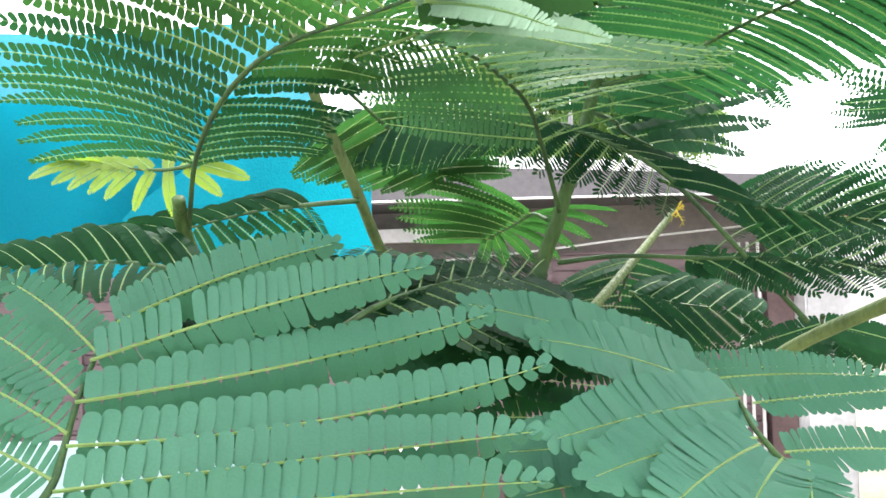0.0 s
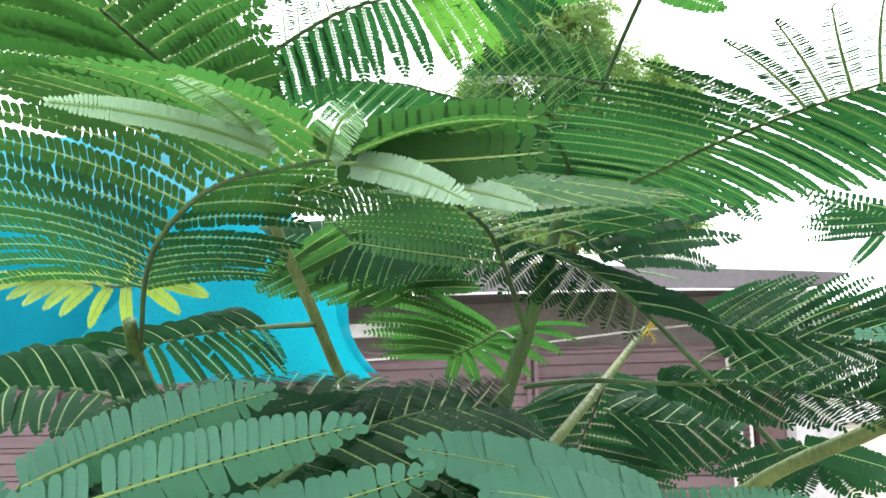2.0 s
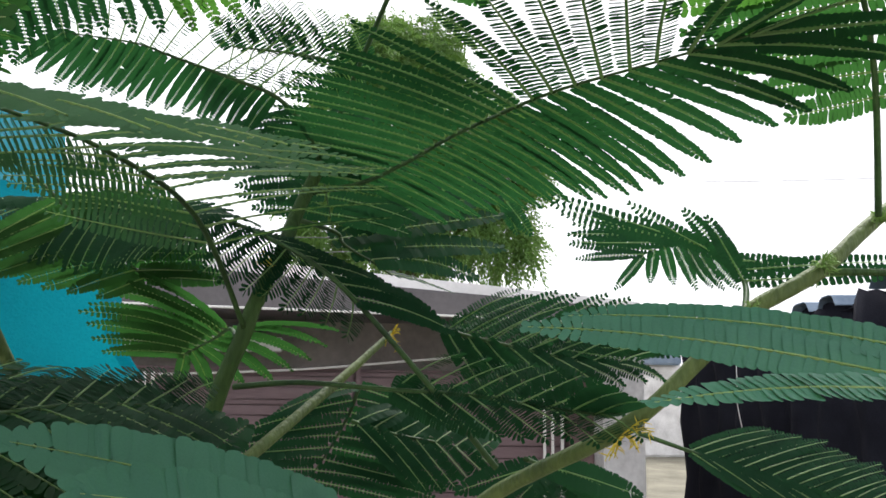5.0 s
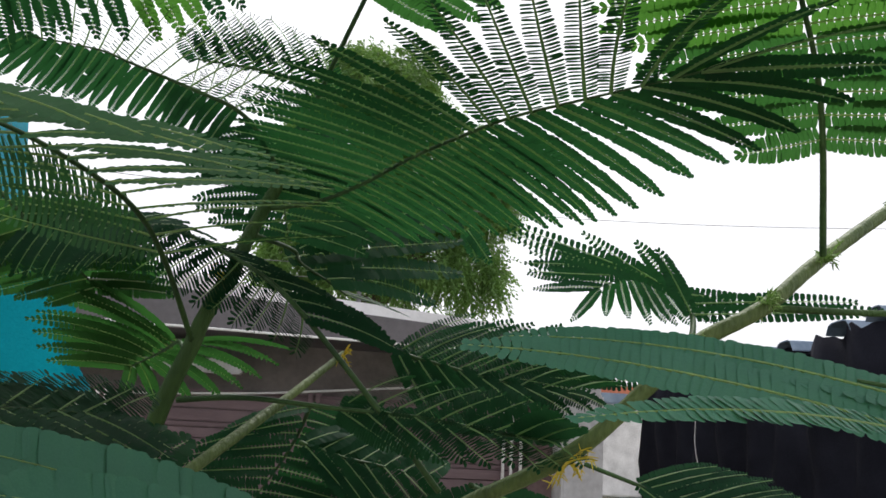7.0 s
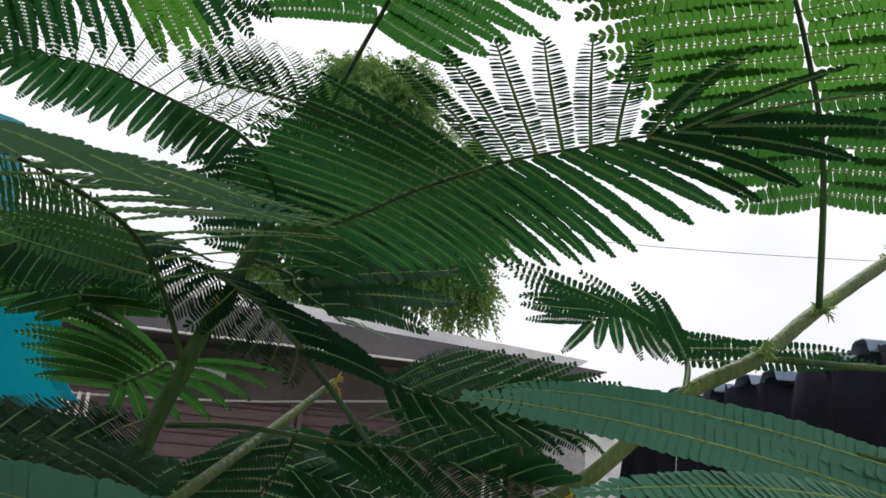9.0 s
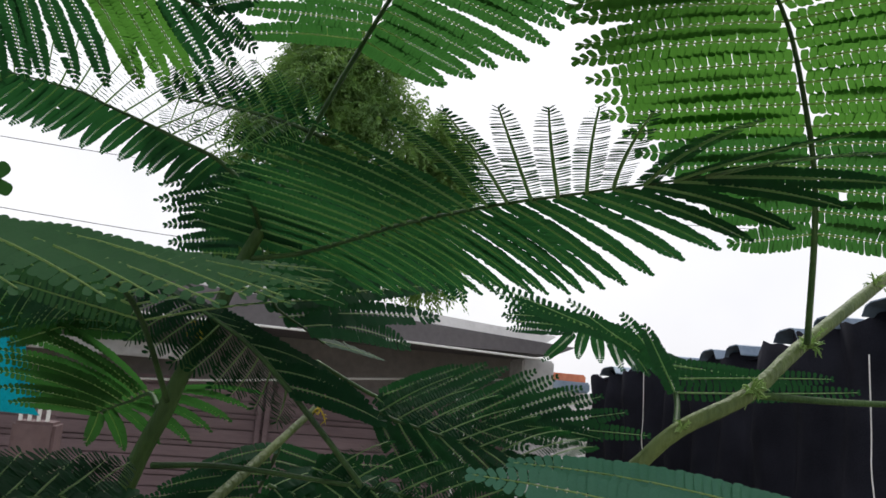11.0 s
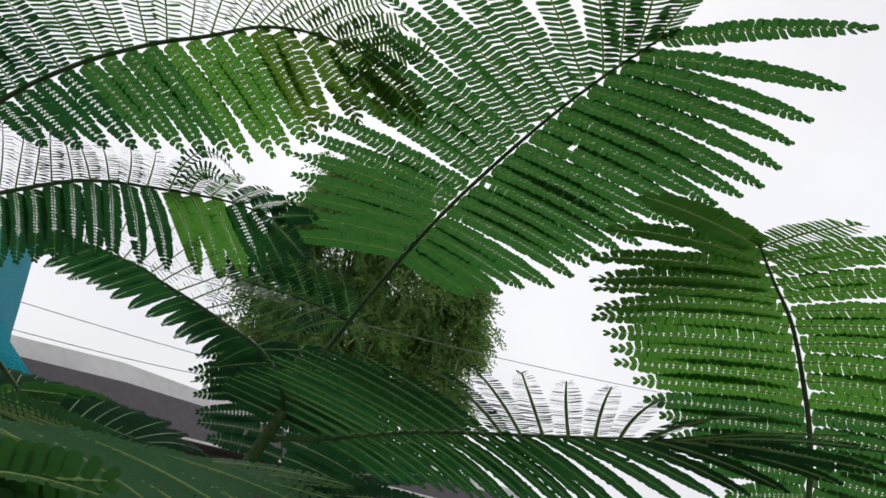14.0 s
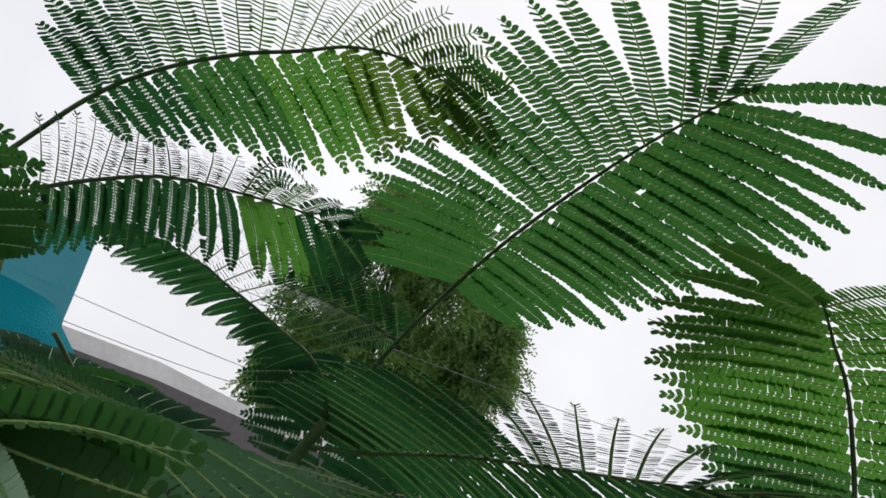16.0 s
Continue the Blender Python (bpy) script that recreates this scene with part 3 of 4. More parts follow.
# ---- the young tree that the camera moves among ----
tree = tagged(new("sapling_tree"), "young flame tree with feathery leaves and smooth green stems", "tree")
branch(tree, [(0.16, 0.98, 0.0), (0.15, 0.97, 0.9), (0.165, 0.95, 1.6), (0.195, 0.92, 1.95), (0.229, 0.90, 2.073), (0.249, 0.908, 2.128)],
       (0.020, 0.015, 0.009, 0.0072, 0.0066, 0.006), bark_green, "smooth green main stem", "trunk")
branch(tree, [(0.155, 0.97, 1.2), (0.15, 0.97, 1.75), (0.105, 0.905, 1.96), (0.074, 0.856, 2.038), (0.055, 0.815, 2.10), (0.028, 0.783, 2.178), (0.01, 0.775, 2.26)],
       (0.008, 0.0058, 0.0048, 0.0044, 0.0036), bark_light, "slim greyish-green branch")
branch(tree, [(0.155, 0.97, 1.0), (0.14, 0.86, 1.75), (0.19, 0.83, 1.93), (0.236, 0.85, 1.975), (0.30, 0.93, 2.03), (0.353, 0.996, 2.078)],
       (0.008, 0.006, 0.0052, 0.0048, 0.004, 0.003), bark_light, "slim yellow-green slanting branch")
branch(tree, [(0.16, 0.98, 0.7), (0.26, 1.03, 1.4), (0.38, 1.0, 1.85), (0.425, 0.93, 1.935), (0.501, 0.806, 2.003), (0.545, 0.775, 2.05), (0.572, 0.755, 2.083),
              (0.619, 0.742, 2.112), (0.672, 0.753, 2.152), (0.76, 0.775, 2.21), (0.84, 0.80, 2.26)],
       (0.011, 0.008, 0.0065, 0.006, 0.0056, 0.0055, 0.005, 0.0035), bark_light, "smooth green slanting branch")
branch(tree, [(0.619, 0.742, 2.112), (0.68, 0.73, 2.112), (0.76, 0.72, 2.115)], (0.0028, 0.0024, 0.002), bark_green, "thin green twig")
branch(tree, [(0.249, 0.908, 2.12), (0.262, 0.935, 2.17), (0.282, 0.956, 2.225), (0.292, 0.94, 2.26)], (0.0065, 0.006, 0.0055, 0.003), bark_green, "short green shoot")
branch(tree, [(0.12, 0.95, 1.5), (-0.04, 0.90, 1.9), (-0.095, 0.86, 2.05), (-0.09, 0.82, 2.09)], (0.009, 0.007, 0.0062, 0.0055), bark_green, "green side branch")


def stipules(at, toward, label, mat, count=7, size=0.016):
    """A small tuft of thin toothed growths at a node."""
    at, toward = np.array(at), unit(np.array(toward))
    verts, faces = [], []
    for i in range(count):
        d = unit(toward + np.array([random.gauss(0, 0.7) for _ in range(3)]))
        ln = size * random.uniform(0.6, 1.2)
        v, f = tube(spline([at, at + d * ln * 0.6 + np.array((0, 0, 0.002)), at + d * ln], 5), (0.0010, 0.0008, 0.0003), 4)
        n = len(verts)
        verts += v
        faces += [tuple(k + n for k in q) for q in f]
        for s in (0.4, 0.6, 0.8):
            e = unit(np.cross(d, [random.gauss(0, 1) for _ in range(3)])) * ln * 0.3
            p = at + d * ln * s
            v, f = tube([p, p + e * 0.6 + d * 0.001, p + e + d * 0.002], (0.0007, 0.0002), 4)
            n = len(verts)
            verts += v
            faces += [tuple(k + n for k in q) for q in f]
    mesh_object("stipule", verts, faces, [mat], tree, label)


stipules((0.501, 0.800, 2.000), (0.5, -0.5, -0.6), "bright yellow stipule tuft", pod_yellow, 9, 0.022)
stipules((0.353, 0.990, 2.076), (0.3, -0.5, 0.1), "bright yellow stipule tuft", pod_yellow, 6, 0.014)
stipules((0.246, 0.902, 2.126), (-0.5, -0.5, 0.3), "bright yellow stipule tuft", pod_yellow, 6, 0.013)
stipules((0.672, 0.748, 2.150), (0.0, -0.5, 0.0), "small green stipule tuft", rib_green, 8, 0.018)
stipules((0.619, 0.738, 2.114), (0.0, -0.5, 0.3), "small green stipule tuft", rib_green, 12, 0.016)
stipules((0.572, 0.750, 2.083), (0.0, -0.5, 0.4), "small green stipule tuft", rib_green, 5, 0.010)
stipules((0.752, 0.770, 2.206), (0.0, -0.3, 0.6), "small green stipule tuft", rib_green, 6, 0.014)

# leaf A overhead
leaf(tree, [(0.281, 0.955, 2.225), (0.316, 0.901, 2.312), (0.340, 0.845, 2.362), (0.356, 0.781, 2.388), (0.369, 0.710, 2.402), (0.382, 0.641, 2.412), (0.391, 0.581, 2.413),
            (0.399, 0.526, 2.410)], 2,
     [(0, (-0.100, 0.004, -0.012), 0), (0.11, (-0.113, -0.010, -0.008), -2), (0.21, (-0.127, -0.012, 0.001), -6), (0.52, (-0.122, -0.045, 0.030), -14), (0.72, (-0.105, -0.080, 0.015), -16),
      (0.84, (-0.068, -0.112, 0.008), -14), (0.94, (-0.045, -0.115, -0.015), -14), (1, (-0.006, -0.110, -0.018), -5)],
     [(0, (0.075, 0.046, -0.004), 18), (0.16, (0.112, 0.028, -0.018), 14), (0.24, (0.120, 0.018, -0.019), 12), (0.73, (0.137, 0.000, -0.015), 12), (0.80, (0.131, 0.000, -0.010), 12),
      (0.92, (0.113, -0.016, 0.004), 12), (1, (0.080, -0.062, 0.002), 12)],
     20, 31, (0.0084, 0.0098), fresh, 0.05, full=1.06, loose=0.5)
# leaf B, its greens stepped from dark to sky-lit in the colour
leaf(tree, [(-0.063, 0.900, 2.335), (-0.003, 0.837, 2.388), (0.048, 0.800, 2.420), (0.103, 0.758, 2.435), (0.148, 0.722, 2.438), (0.185, 0.692, 2.441), (0.222, 0.676, 2.439),
            (0.257, 0.671, 2.432)], 1,
     [(0, (-0.026, -0.080, 0.000), -6), (0.10, (-0.045, -0.105, 0.002), -10), (0.35, (-0.027, -0.115, 0.008), -22), (0.52, (-0.004, -0.105, 0.012), -29), (0.70, (0.022, -0.068, 0.016), -38),
      (0.83, (0.041, -0.045, 0.020), -42), (1, (0.040, -0.018, 0.004), -30)],
     [(0, (0.026, 0.038, -0.009), 5), (0.08, (0.042, 0.055, -0.012), 5), (0.20, (0.060, 0.046, -0.026), 5), (0.48, (0.079, 0.039, -0.054), 5), (0.62, (0.075, 0.046, -0.048), 0),
      (0.80, (0.048, 0.030, -0.045), -20), (1, (0.052, 0.008, -0.030), -40)],
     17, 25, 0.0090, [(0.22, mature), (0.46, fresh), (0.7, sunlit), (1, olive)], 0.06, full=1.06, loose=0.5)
# leaf C, mostly the copy with backlight in its green
leaf(tree, [(0.661, 0.734, 2.151), (0.635, 0.694, 2.218), (0.613, 0.667, 2.254), (0.582, 0.636, 2.281), (0.547, 0.603, 2.304), (0.509, 0.569, 2.312), (0.474, 0.534, 2.314)], 1,
     [(0, (-0.042, 0.026, -0.008), 5), (0.14, (-0.078, 0.043, -0.003), 5), (0.39, (-0.096, 0.066, -0.002), 6), (0.60, (-0.104, 0.056, -0.010), 8), (0.80, (-0.094, 0.038, -0.012), 12),
      (0.92, (-0.086, 0.010, -0.004), 14), (1, (-0.078, -0.028, -0.006), 10)],
     [(0, (0.050, -0.045, -0.014), 8), (0.14, (0.072, -0.060, -0.012), 8), (0.48, (0.076, -0.066, -0.005), 8), (0.71, (0.068, -0.072, 0.004), 8), (0.90, (0.038, -0.072, 0.000), 6),
      (1, (-0.003, -0.072, -0.012), 8)],
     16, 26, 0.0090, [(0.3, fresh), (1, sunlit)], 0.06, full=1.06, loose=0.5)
# leaf D
leaf_d = leaf(tree, [(-0.093, 0.950, 2.285), (-0.022, 0.889, 2.312), (0.030, 0.850, 2.328), (0.080, 0.827, 2.343), (0.131, 0.805, 2.345), (0.192, 0.798, 2.349), (0.226, 0.791, 2.343)], 1,
     [(0, (-0.004, 0.070, -0.040), 6), (0.53, (0.006, 0.075, -0.037), 8), (0.73, (0.036, 0.070, -0.036), 10), (0.90, (0.036, 0.024, -0.036), 12), (1, (0.034, -0.004, -0.022), 20)],
     [(0, (-0.008, -0.062, 0.038), -46), (0.26, (0.008, -0.060, 0.034), -40), (0.45, (-0.006, -0.060, 0.008), -22), (0.72, (0.012, -0.052, 0.008), -20), (1, (0.030, -0.024, 0.002), 5)],
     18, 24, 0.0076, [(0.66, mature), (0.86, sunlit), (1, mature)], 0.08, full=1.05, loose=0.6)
# two pinnae curled over into a ring near its tip
for base, tip, rise, count in (((0.143, 0.819, 2.352), (0.192, 0.803, 2.371), 0.46, 18), ((0.151, 0.822, 2.356), (0.183, 0.811, 2.368), 0.34, 12)):
    feather(leaf_d, base, tip, count, 0.0066, mature, (0.0, -0.60, -0.80), tuple(rise * c for c in (-0.303, -0.311, 0.902)), 0.9, 30)
# leaf M
leaf(tree, [(0.282, 0.952, 2.224), (0.266, 0.902, 2.244), (0.243, 0.890, 2.262), (0.214, 0.897, 2.275), (0.184, 0.910, 2.289), (0.150, 0.914, 2.301), (0.122, 0.925, 2.313),
            (0.055, 0.955, 2.330)], 2,
     [(0, (-0.030, 0.090, -0.012), -45), (0.31, (-0.042, 0.117, -0.002), -45), (0.57, (-0.060, 0.136, 0.002), -45), (0.80, (-0.070, 0.136, 0.000), -45), (1, (-0.070, 0.090, 0.000), -45)],
     [(0, (0.058, -0.040, 0.034), 75), (0.30, (0.062, -0.055, 0.026), 55), (0.50, (0.046, -0.080, 0.016), 32), (0.72, (0.026, -0.082, 0.035), 38), (1, (-0.010, -0.060, 0.030), 36)],
     15, 27, 0.0055, mature, 0.05, full=1.06, loose=0.6)
# curled leaf
leaf(tree, [(0.330, 1.013, 2.334), (0.285, 1.000, 2.340), (0.242, 0.987, 2.340), (0.197, 0.976, 2.337)], 0,
     [(-0.025, -0.044, 0.034), (-0.037, -0.042, 0.033), (-0.013, -0.012, 0.018)],
     [(-0.038, 0.010, -0.013), (-0.020, 0.030, -0.026), (-0.008, 0.027, -0.021)],
     9, 21, 0.0103, mature, 0.3, (40, 40, 40), (50, 50, 50), long=1.05)
# leaf L
leaf(tree, [(0.276, 0.946, 2.196), (0.318, 0.938, 2.205), (0.353, 0.890, 2.213), (0.377, 0.827, 2.216), (0.402, 0.770, 2.217), (0.428, 0.716, 2.217), (0.470, 0.678, 2.222), (0.520, 0.638, 2.229)], 1,
     [(0, (0.080, 0.060, -0.020), 12), (0.18, (0.090, 0.050, -0.028), 12), (0.45, (0.108, 0.062, -0.034), 17), (0.60, (0.117, 0.074, -0.033), 18), (0.70, (0.117, 0.066, -0.026), 18),
      (0.80, (0.120, 0.046, -0.012), 18), (0.88, (0.114, 0.030, -0.008), 16), (1, (0.088, -0.046, 0.000), 10)],
     [(0, (-0.105, 0.060, 0.030), 0), (0.20, (-0.122, 0.035, 0.030), 0), (0.40, (-0.128, 0.004, 0.030), 0), (0.54, (-0.122, -0.030, 0.026), 0), (0.62, (-0.082, -0.100, 0.014), -8),
      (0.72, (-0.060, -0.120, 0.010), -12), (0.84, (-0.046, -0.120, 0.004), -10), (1, (0.066, -0.072, 0.002), 10)],
     22, 34, (0.0081, 0.0078), mature, 0.05, full=1.06, loose=0.4, rib=1.7)
# leaf K
leaf_k = leaf(tree, [(0.262, 0.935, 2.170), (0.299, 1.015, 2.174), (0.308, 1.016, 2.162), (0.334, 1.015, 2.147), (0.354, 1.014, 2.134)], 1,
     [(0, (0.1, 0, 0), 0), (1, (0.1, 0, 0), 0)], [(0, (0.1, 0, 0), 0), (1, (0.1, 0, 0), 0)], 0, 30, 0.0105, fresh, 0.0)
for base, tip, bow in (((0.319, 1.012, 2.178), (0.471, 1.069, 2.227), (-0.025, -0.035, 0.030)), ((0.291, 1.017, 2.166), (0.473, 1.071, 2.210), (-0.019, 0.018, 0.017)),
                       ((0.310, 1.016, 2.155), (0.475, 1.076, 2.176), (-0.023, -0.012, 0.034)), ((0.334, 1.014, 2.149), (0.449, 1.083, 2.144), (-0.028, -0.060, 0.069)),
                       ((0.352, 1.014, 2.136), (0.422, 1.088, 2.129), (-0.029, -0.097, 0.007)), ((0.305, 1.014, 2.176), (0.456, 1.069, 2.243), (-0.023, -0.026, 0.026))):
    feather(leaf_k, base, tip, 30, 0.0132, mature, (-0.25, -0.92, 0.30), bow, 1.02, 6)
# two short drooping pinnae at the end of the upper row
for base, tip in (((0.498, 1.155, 2.245), (0.528, 1.157, 2.208)), ((0.498, 1.165, 2.244), (0.515, 1.168, 2.211))):
    feather(leaf_k, base, tip, 14, 0.0072, mature, (-0.35, -0.90, 0.20), (0, 0, 0.02), 0.95, 10)
# leaf K behind stem
leaf(tree, [(0.287, 1.029, 2.298), (0.285, 1.005, 2.259), (0.286, 0.992, 2.219), (0.293, 0.986, 2.182)], 0,
     [(-0.092, -0.043, -0.037), (-0.079, -0.010, -0.019), (-0.067, -0.005, 0.004)],
     [(0.087, -0.019, -0.014), (0.097, -0.012, -0.023), (0.067, -0.004, -0.014)],
     7, 27, 0.0078, mature, 0.12, (-32, -9, -4), (13, 5, 0), long=1.05)
# leaf G
leaf(tree, [(0.571, 0.754, 2.083), (0.590, 0.787, 2.108), (0.609, 0.846, 2.137), (0.634, 0.929, 2.163), (0.643, 1.017, 2.180), (0.645, 1.106, 2.180)], 1,
     [(0, (0.150, -0.018, 0.008), 10), (0.14, (0.145, 0.000, 0.006), 10), (0.27, (0.090, 0.076, -0.018), 10), (0.50, (0.074, 0.075, -0.032), 10), (0.76, (0.052, 0.064, -0.037), 10),
      (0.88, (0.028, 0.060, -0.026), 10), (1, (-0.010, 0.070, -0.028), 10)],
     [(0, (-0.020, 0.010, 0.050), 10), (0.13, (-0.046, 0.005, 0.045), 10), (0.25, (-0.145, 0.030, 0.048), 10), (0.45, (-0.125, 0.035, 0.026), 10), (0.63, (-0.107, 0.033, 0.000), 10),
      (0.85, (-0.085, 0.045, 0.018), 10), (1, (-0.058, 0.060, 0.000), 10)],
     13, 29, 0.0058, mature, 0.06, full=1.1, face=(-0.43, -0.89, 0.16))
# leaf Q
leaf_q = leaf(tree, [(0.356, 1.087, 2.120), (0.420, 1.098, 2.091), (0.479, 1.086, 2.073), (0.537, 1.072, 2.071), (0.577, 1.062, 2.073)], 1,
     [(0.087, 0.013, 0.039), (0.105, 0.005, 0.056), (0.108, -0.009, 0.017)],
     [(0.062, -0.037, -0.051), (0.055, -0.041, -0.024), (0.126, -0.032, 0.002)],
     8, 24, 0.0076, mature, 0.12, (8, 8, 8), (8, 8, 8), full=1.1, face=(-0.23, -0.94, 0.24), long=1.05)
# leaf J
leaf(tree, [(0.342, 0.934, 2.105), (0.389, 0.910, 2.078), (0.432, 0.884, 2.065), (0.478, 0.877, 2.055), (0.523, 0.869, 2.050)], 1,
     [(0.057, 0.003, 0.033), (0.072, 0.023, 0.024), (0.054, 0.019, 0.011)],
     [(0.030, -0.036, -0.055), (0.035, -0.021, -0.029), (0.028, -0.024, -0.009)],
     9, 29, 0.007, mature, 0.12, (35, 56, 60), (-27, -18, -59), long=1.05)
# leaf Y
leaf(tree, [(0.224, 0.880, 2.028), (0.274, 0.862, 2.032), (0.339, 0.845, 2.028), (0.393, 0.807, 2.025), (0.439, 0.770, 2.018), (0.464, 0.741, 2.015)], 2,
     [(0.054, 0.039, 0.026), (0.039, -0.010, 0.019), (0.006, -0.051, 0.008)],
     [(0.038, -0.016, -0.023), (0.024, -0.046, -0.023), (0.005, -0.049, -0.010)],
     9, 27, 0.0083, mature, 0.12, (40, 57, 60), (20, 20, 20), long=1.05)
# leaf T
leaf(tree, [(0.333, 1.137, 2.030), (0.322, 1.141, 1.998), (0.303, 1.134, 1.963), (0.281, 1.117, 1.931)], 0,
     [(0.086, 0.058, -0.030), (0.117, 0.015, -0.031), (0.116, 0.008, -0.025)],
     [(-0.083, 0.000, -0.030), (-0.098, -0.017, -0.010), (-0.064, -0.023, -0.002)],
     9, 29, 0.008, mature, 0.12, (8, 8, 8), (8, 8, 8), face=(-0.12, -0.93, 0.35), long=1.05)
# leaf T dark
leaf(tree, [(0.324, 1.111, 1.993), (0.368, 1.115, 1.980), (0.415, 1.108, 1.972), (0.456, 1.101, 1.962)], 0,
     [(0.057, -0.010, -0.059), (0.038, -0.028, -0.045), (0.018, -0.018, -0.011)],
     [(0.051, 0.030, 0.016), (0.055, 0.055, 0.024), (0.035, 0.051, 0.011)],
     7, 29, 0.0086, mature, 0.12, (8, 8, 8), (8, 8, 8), face=(-0.20, -0.91, 0.36), long=1.05)
# leaf X
leaf(tree, [(0.596, 1.014, 1.989), (0.645, 1.009, 1.973), (0.706, 0.994, 1.952), (0.764, 0.978, 1.934), (0.811, 0.964, 1.921)], 1,
     [(0.092, 0.015, 0.019), (0.094, 0.018, 0.021), (0.038, 0.003, 0.014)],
     [(0.050, -0.021, -0.039), (0.046, -0.018, -0.032), (0.032, -0.001, -0.021)],
     15, 29, 0.0064, mature, 0.12, (8, 13, 15), (8, 13, 15), full=1.1, long=1.05)
# leaf W
leaf(tree, [(0.455, 0.897, 1.974), (0.496, 1.002, 1.960), (0.534, 1.086, 1.949), (0.576, 1.179, 1.940)], 1,
     [(-0.072, 0.020, -0.021), (-0.041, -0.011, -0.043), (-0.031, -0.046, -0.043)],
     [(0.093, 0.007, -0.023), (0.059, -0.017, -0.042), (0.003, -0.045, -0.044)],
     6, 27, 0.0118, mature, 0.12, (8, 8, 8), (8, 8, 8), face=(-0.31, -0.80, 0.52), long=1.05)
# leaf H, backlight put into a lighter green
leaf(tree, [(0.018, 0.998, 2.219), (0.043, 1.022, 2.196), (0.070, 1.037, 2.170), (0.101, 1.062, 2.144), (0.119, 1.064, 2.128)], 1,
     [(-0.077, -0.006, -0.055), (-0.090, -0.006, -0.036), (-0.035, 0.001, -0.017)],
     [(0.076, 0.032, 0.009), (0.080, 0.016, 0.008), (0.071, 0.003, -0.002)],
     10, 29, 0.0072, fresh, 0.12, (1, 3, 3), (-17, -9, -1), twist=(10, -10), long=1.05)
# leaf H beside trunk, backlight put into a lighter green
leaf(tree, [(0.220, 0.925, 2.068), (0.209, 0.974, 2.077), (0.192, 1.005, 2.069), (0.163, 1.035, 2.056)], 1,
     [(-0.114, 0.108, 0.060), (-0.127, 0.078, 0.033), (-0.075, 0.037, -0.000)],
     [(0.093, 0.084, 0.008), (0.059, 0.074, -0.029), (-0.013, 0.023, -0.026)],
     8, 29, 0.0066, fresh, 0.12, (52, 40, 41), (-60, -60, -42), long=1.05)
# leaf E, the shade on its lower part put into a darker green
leaf_e = leaf(tree, [(-0.107, 0.884, 2.045), (-0.084, 0.830, 2.081), (-0.053, 0.757, 2.110), (0.002, 0.638, 2.123), (0.037, 0.595, 2.138), (0.069, 0.561, 2.142), (0.106, 0.508, 2.134), (0.135, 0.450, 2.122), (0.147, 0.426, 2.117)], 2,
     [(-0.125, 0.014, 0.006), (-0.113, -0.024, 0.040), (-0.045, -0.034, 0.015)],
     [(0.088, 0.024, 0.004), (0.063, 0.029, -0.000), (0.061, 0.006, 0.012)],
     18, 31, 0.0084, [(0.42, mature), (1, fresh)], 0.12, (2, 5, 6), (4, 4, 4), full=1.0, rib=0.9, twist=(10, -10), long=1.05)
# leaf F
leaf(tree, [(0.228, 0.895, 2.074), (0.209, 0.827, 2.126), (0.194, 0.763, 2.147), (0.168, 0.680, 2.153), (0.145, 0.609, 2.149), (0.131, 0.559, 2.142)], 1,
     [(0, (0.125, 0.035, 0.034), 8), (0.2, (0.130, 0.000, 0.020), 8), (0.28, (0.128, -0.025, 0.010), 8), (0.4, (0.125, -0.060, -0.005), 8), (0.6, (0.120, -0.092, -0.028), 8), (0.8, (0.115, -0.085, -0.034), 8),
      (1, (0.070, -0.070, -0.030), 8)],
     [(0, (-0.131, 0.071, 0.034), 12), (0.5, (-0.130, 0.081, 0.014), 23), (1, (-0.082, 0.097, 0.005), 25)],
     15, 26, (0.0072, 0.0078), soft, 0.06, full=0.86, rib=1.1, twist=(30, 50))
# leaf Z
leaf(tree, [(0.415, 0.825, 1.974), (0.365, 0.825, 2.032), (0.310, 0.815, 2.090), (0.277, 0.850, 2.122), (0.234, 0.885, 2.148), (0.196, 0.912, 2.163), (0.125, 0.993, 2.178), (0.046, 1.057, 2.193), (-0.048, 1.135, 2.206)], 2,
     [(0, (0.076, 0.022, -0.020), 20), (0.3, (0.074, 0.024, -0.036), 35), (0.45, (0.030, 0.045, 0.022), 30), (0.65, (0.004, 0.052, 0.026), 25), (1, (-0.030, 0.050, 0.018), 25)],
     [(0, (-0.002, 0.023, -0.025), 30), (0.3, (-0.050, 0.010, -0.030), 30), (0.6, (-0.020, -0.020, -0.056), 30), (0.85, (-0.026, -0.020, -0.050), 30), (1, (-0.050, 0.000, -0.020), 30)],
     31, 25, 0.0100, mature, 0.12, twist=(10, -10))
# leaf I yellow
leaf(tree, [(-0.110, 0.933, 2.135), (-0.147, 0.941, 2.131), (-0.189, 0.949, 2.135), (-0.249, 0.965, 2.146)], 0,
     [(0.050, -0.010, -0.012), (-0.030, 0.004, -0.026), (-0.050, 0.006, -0.012)],
     [(0.045, 0.012, 0.010), (-0.034, 0.012, 0.014), (-0.050, 0.010, 0.004)],
     9, 24, 0.0058, young, 0.12, (5, 5, 5), (5, 5, 5), label='young yellow-green feathery compound leaf', long=1.05)
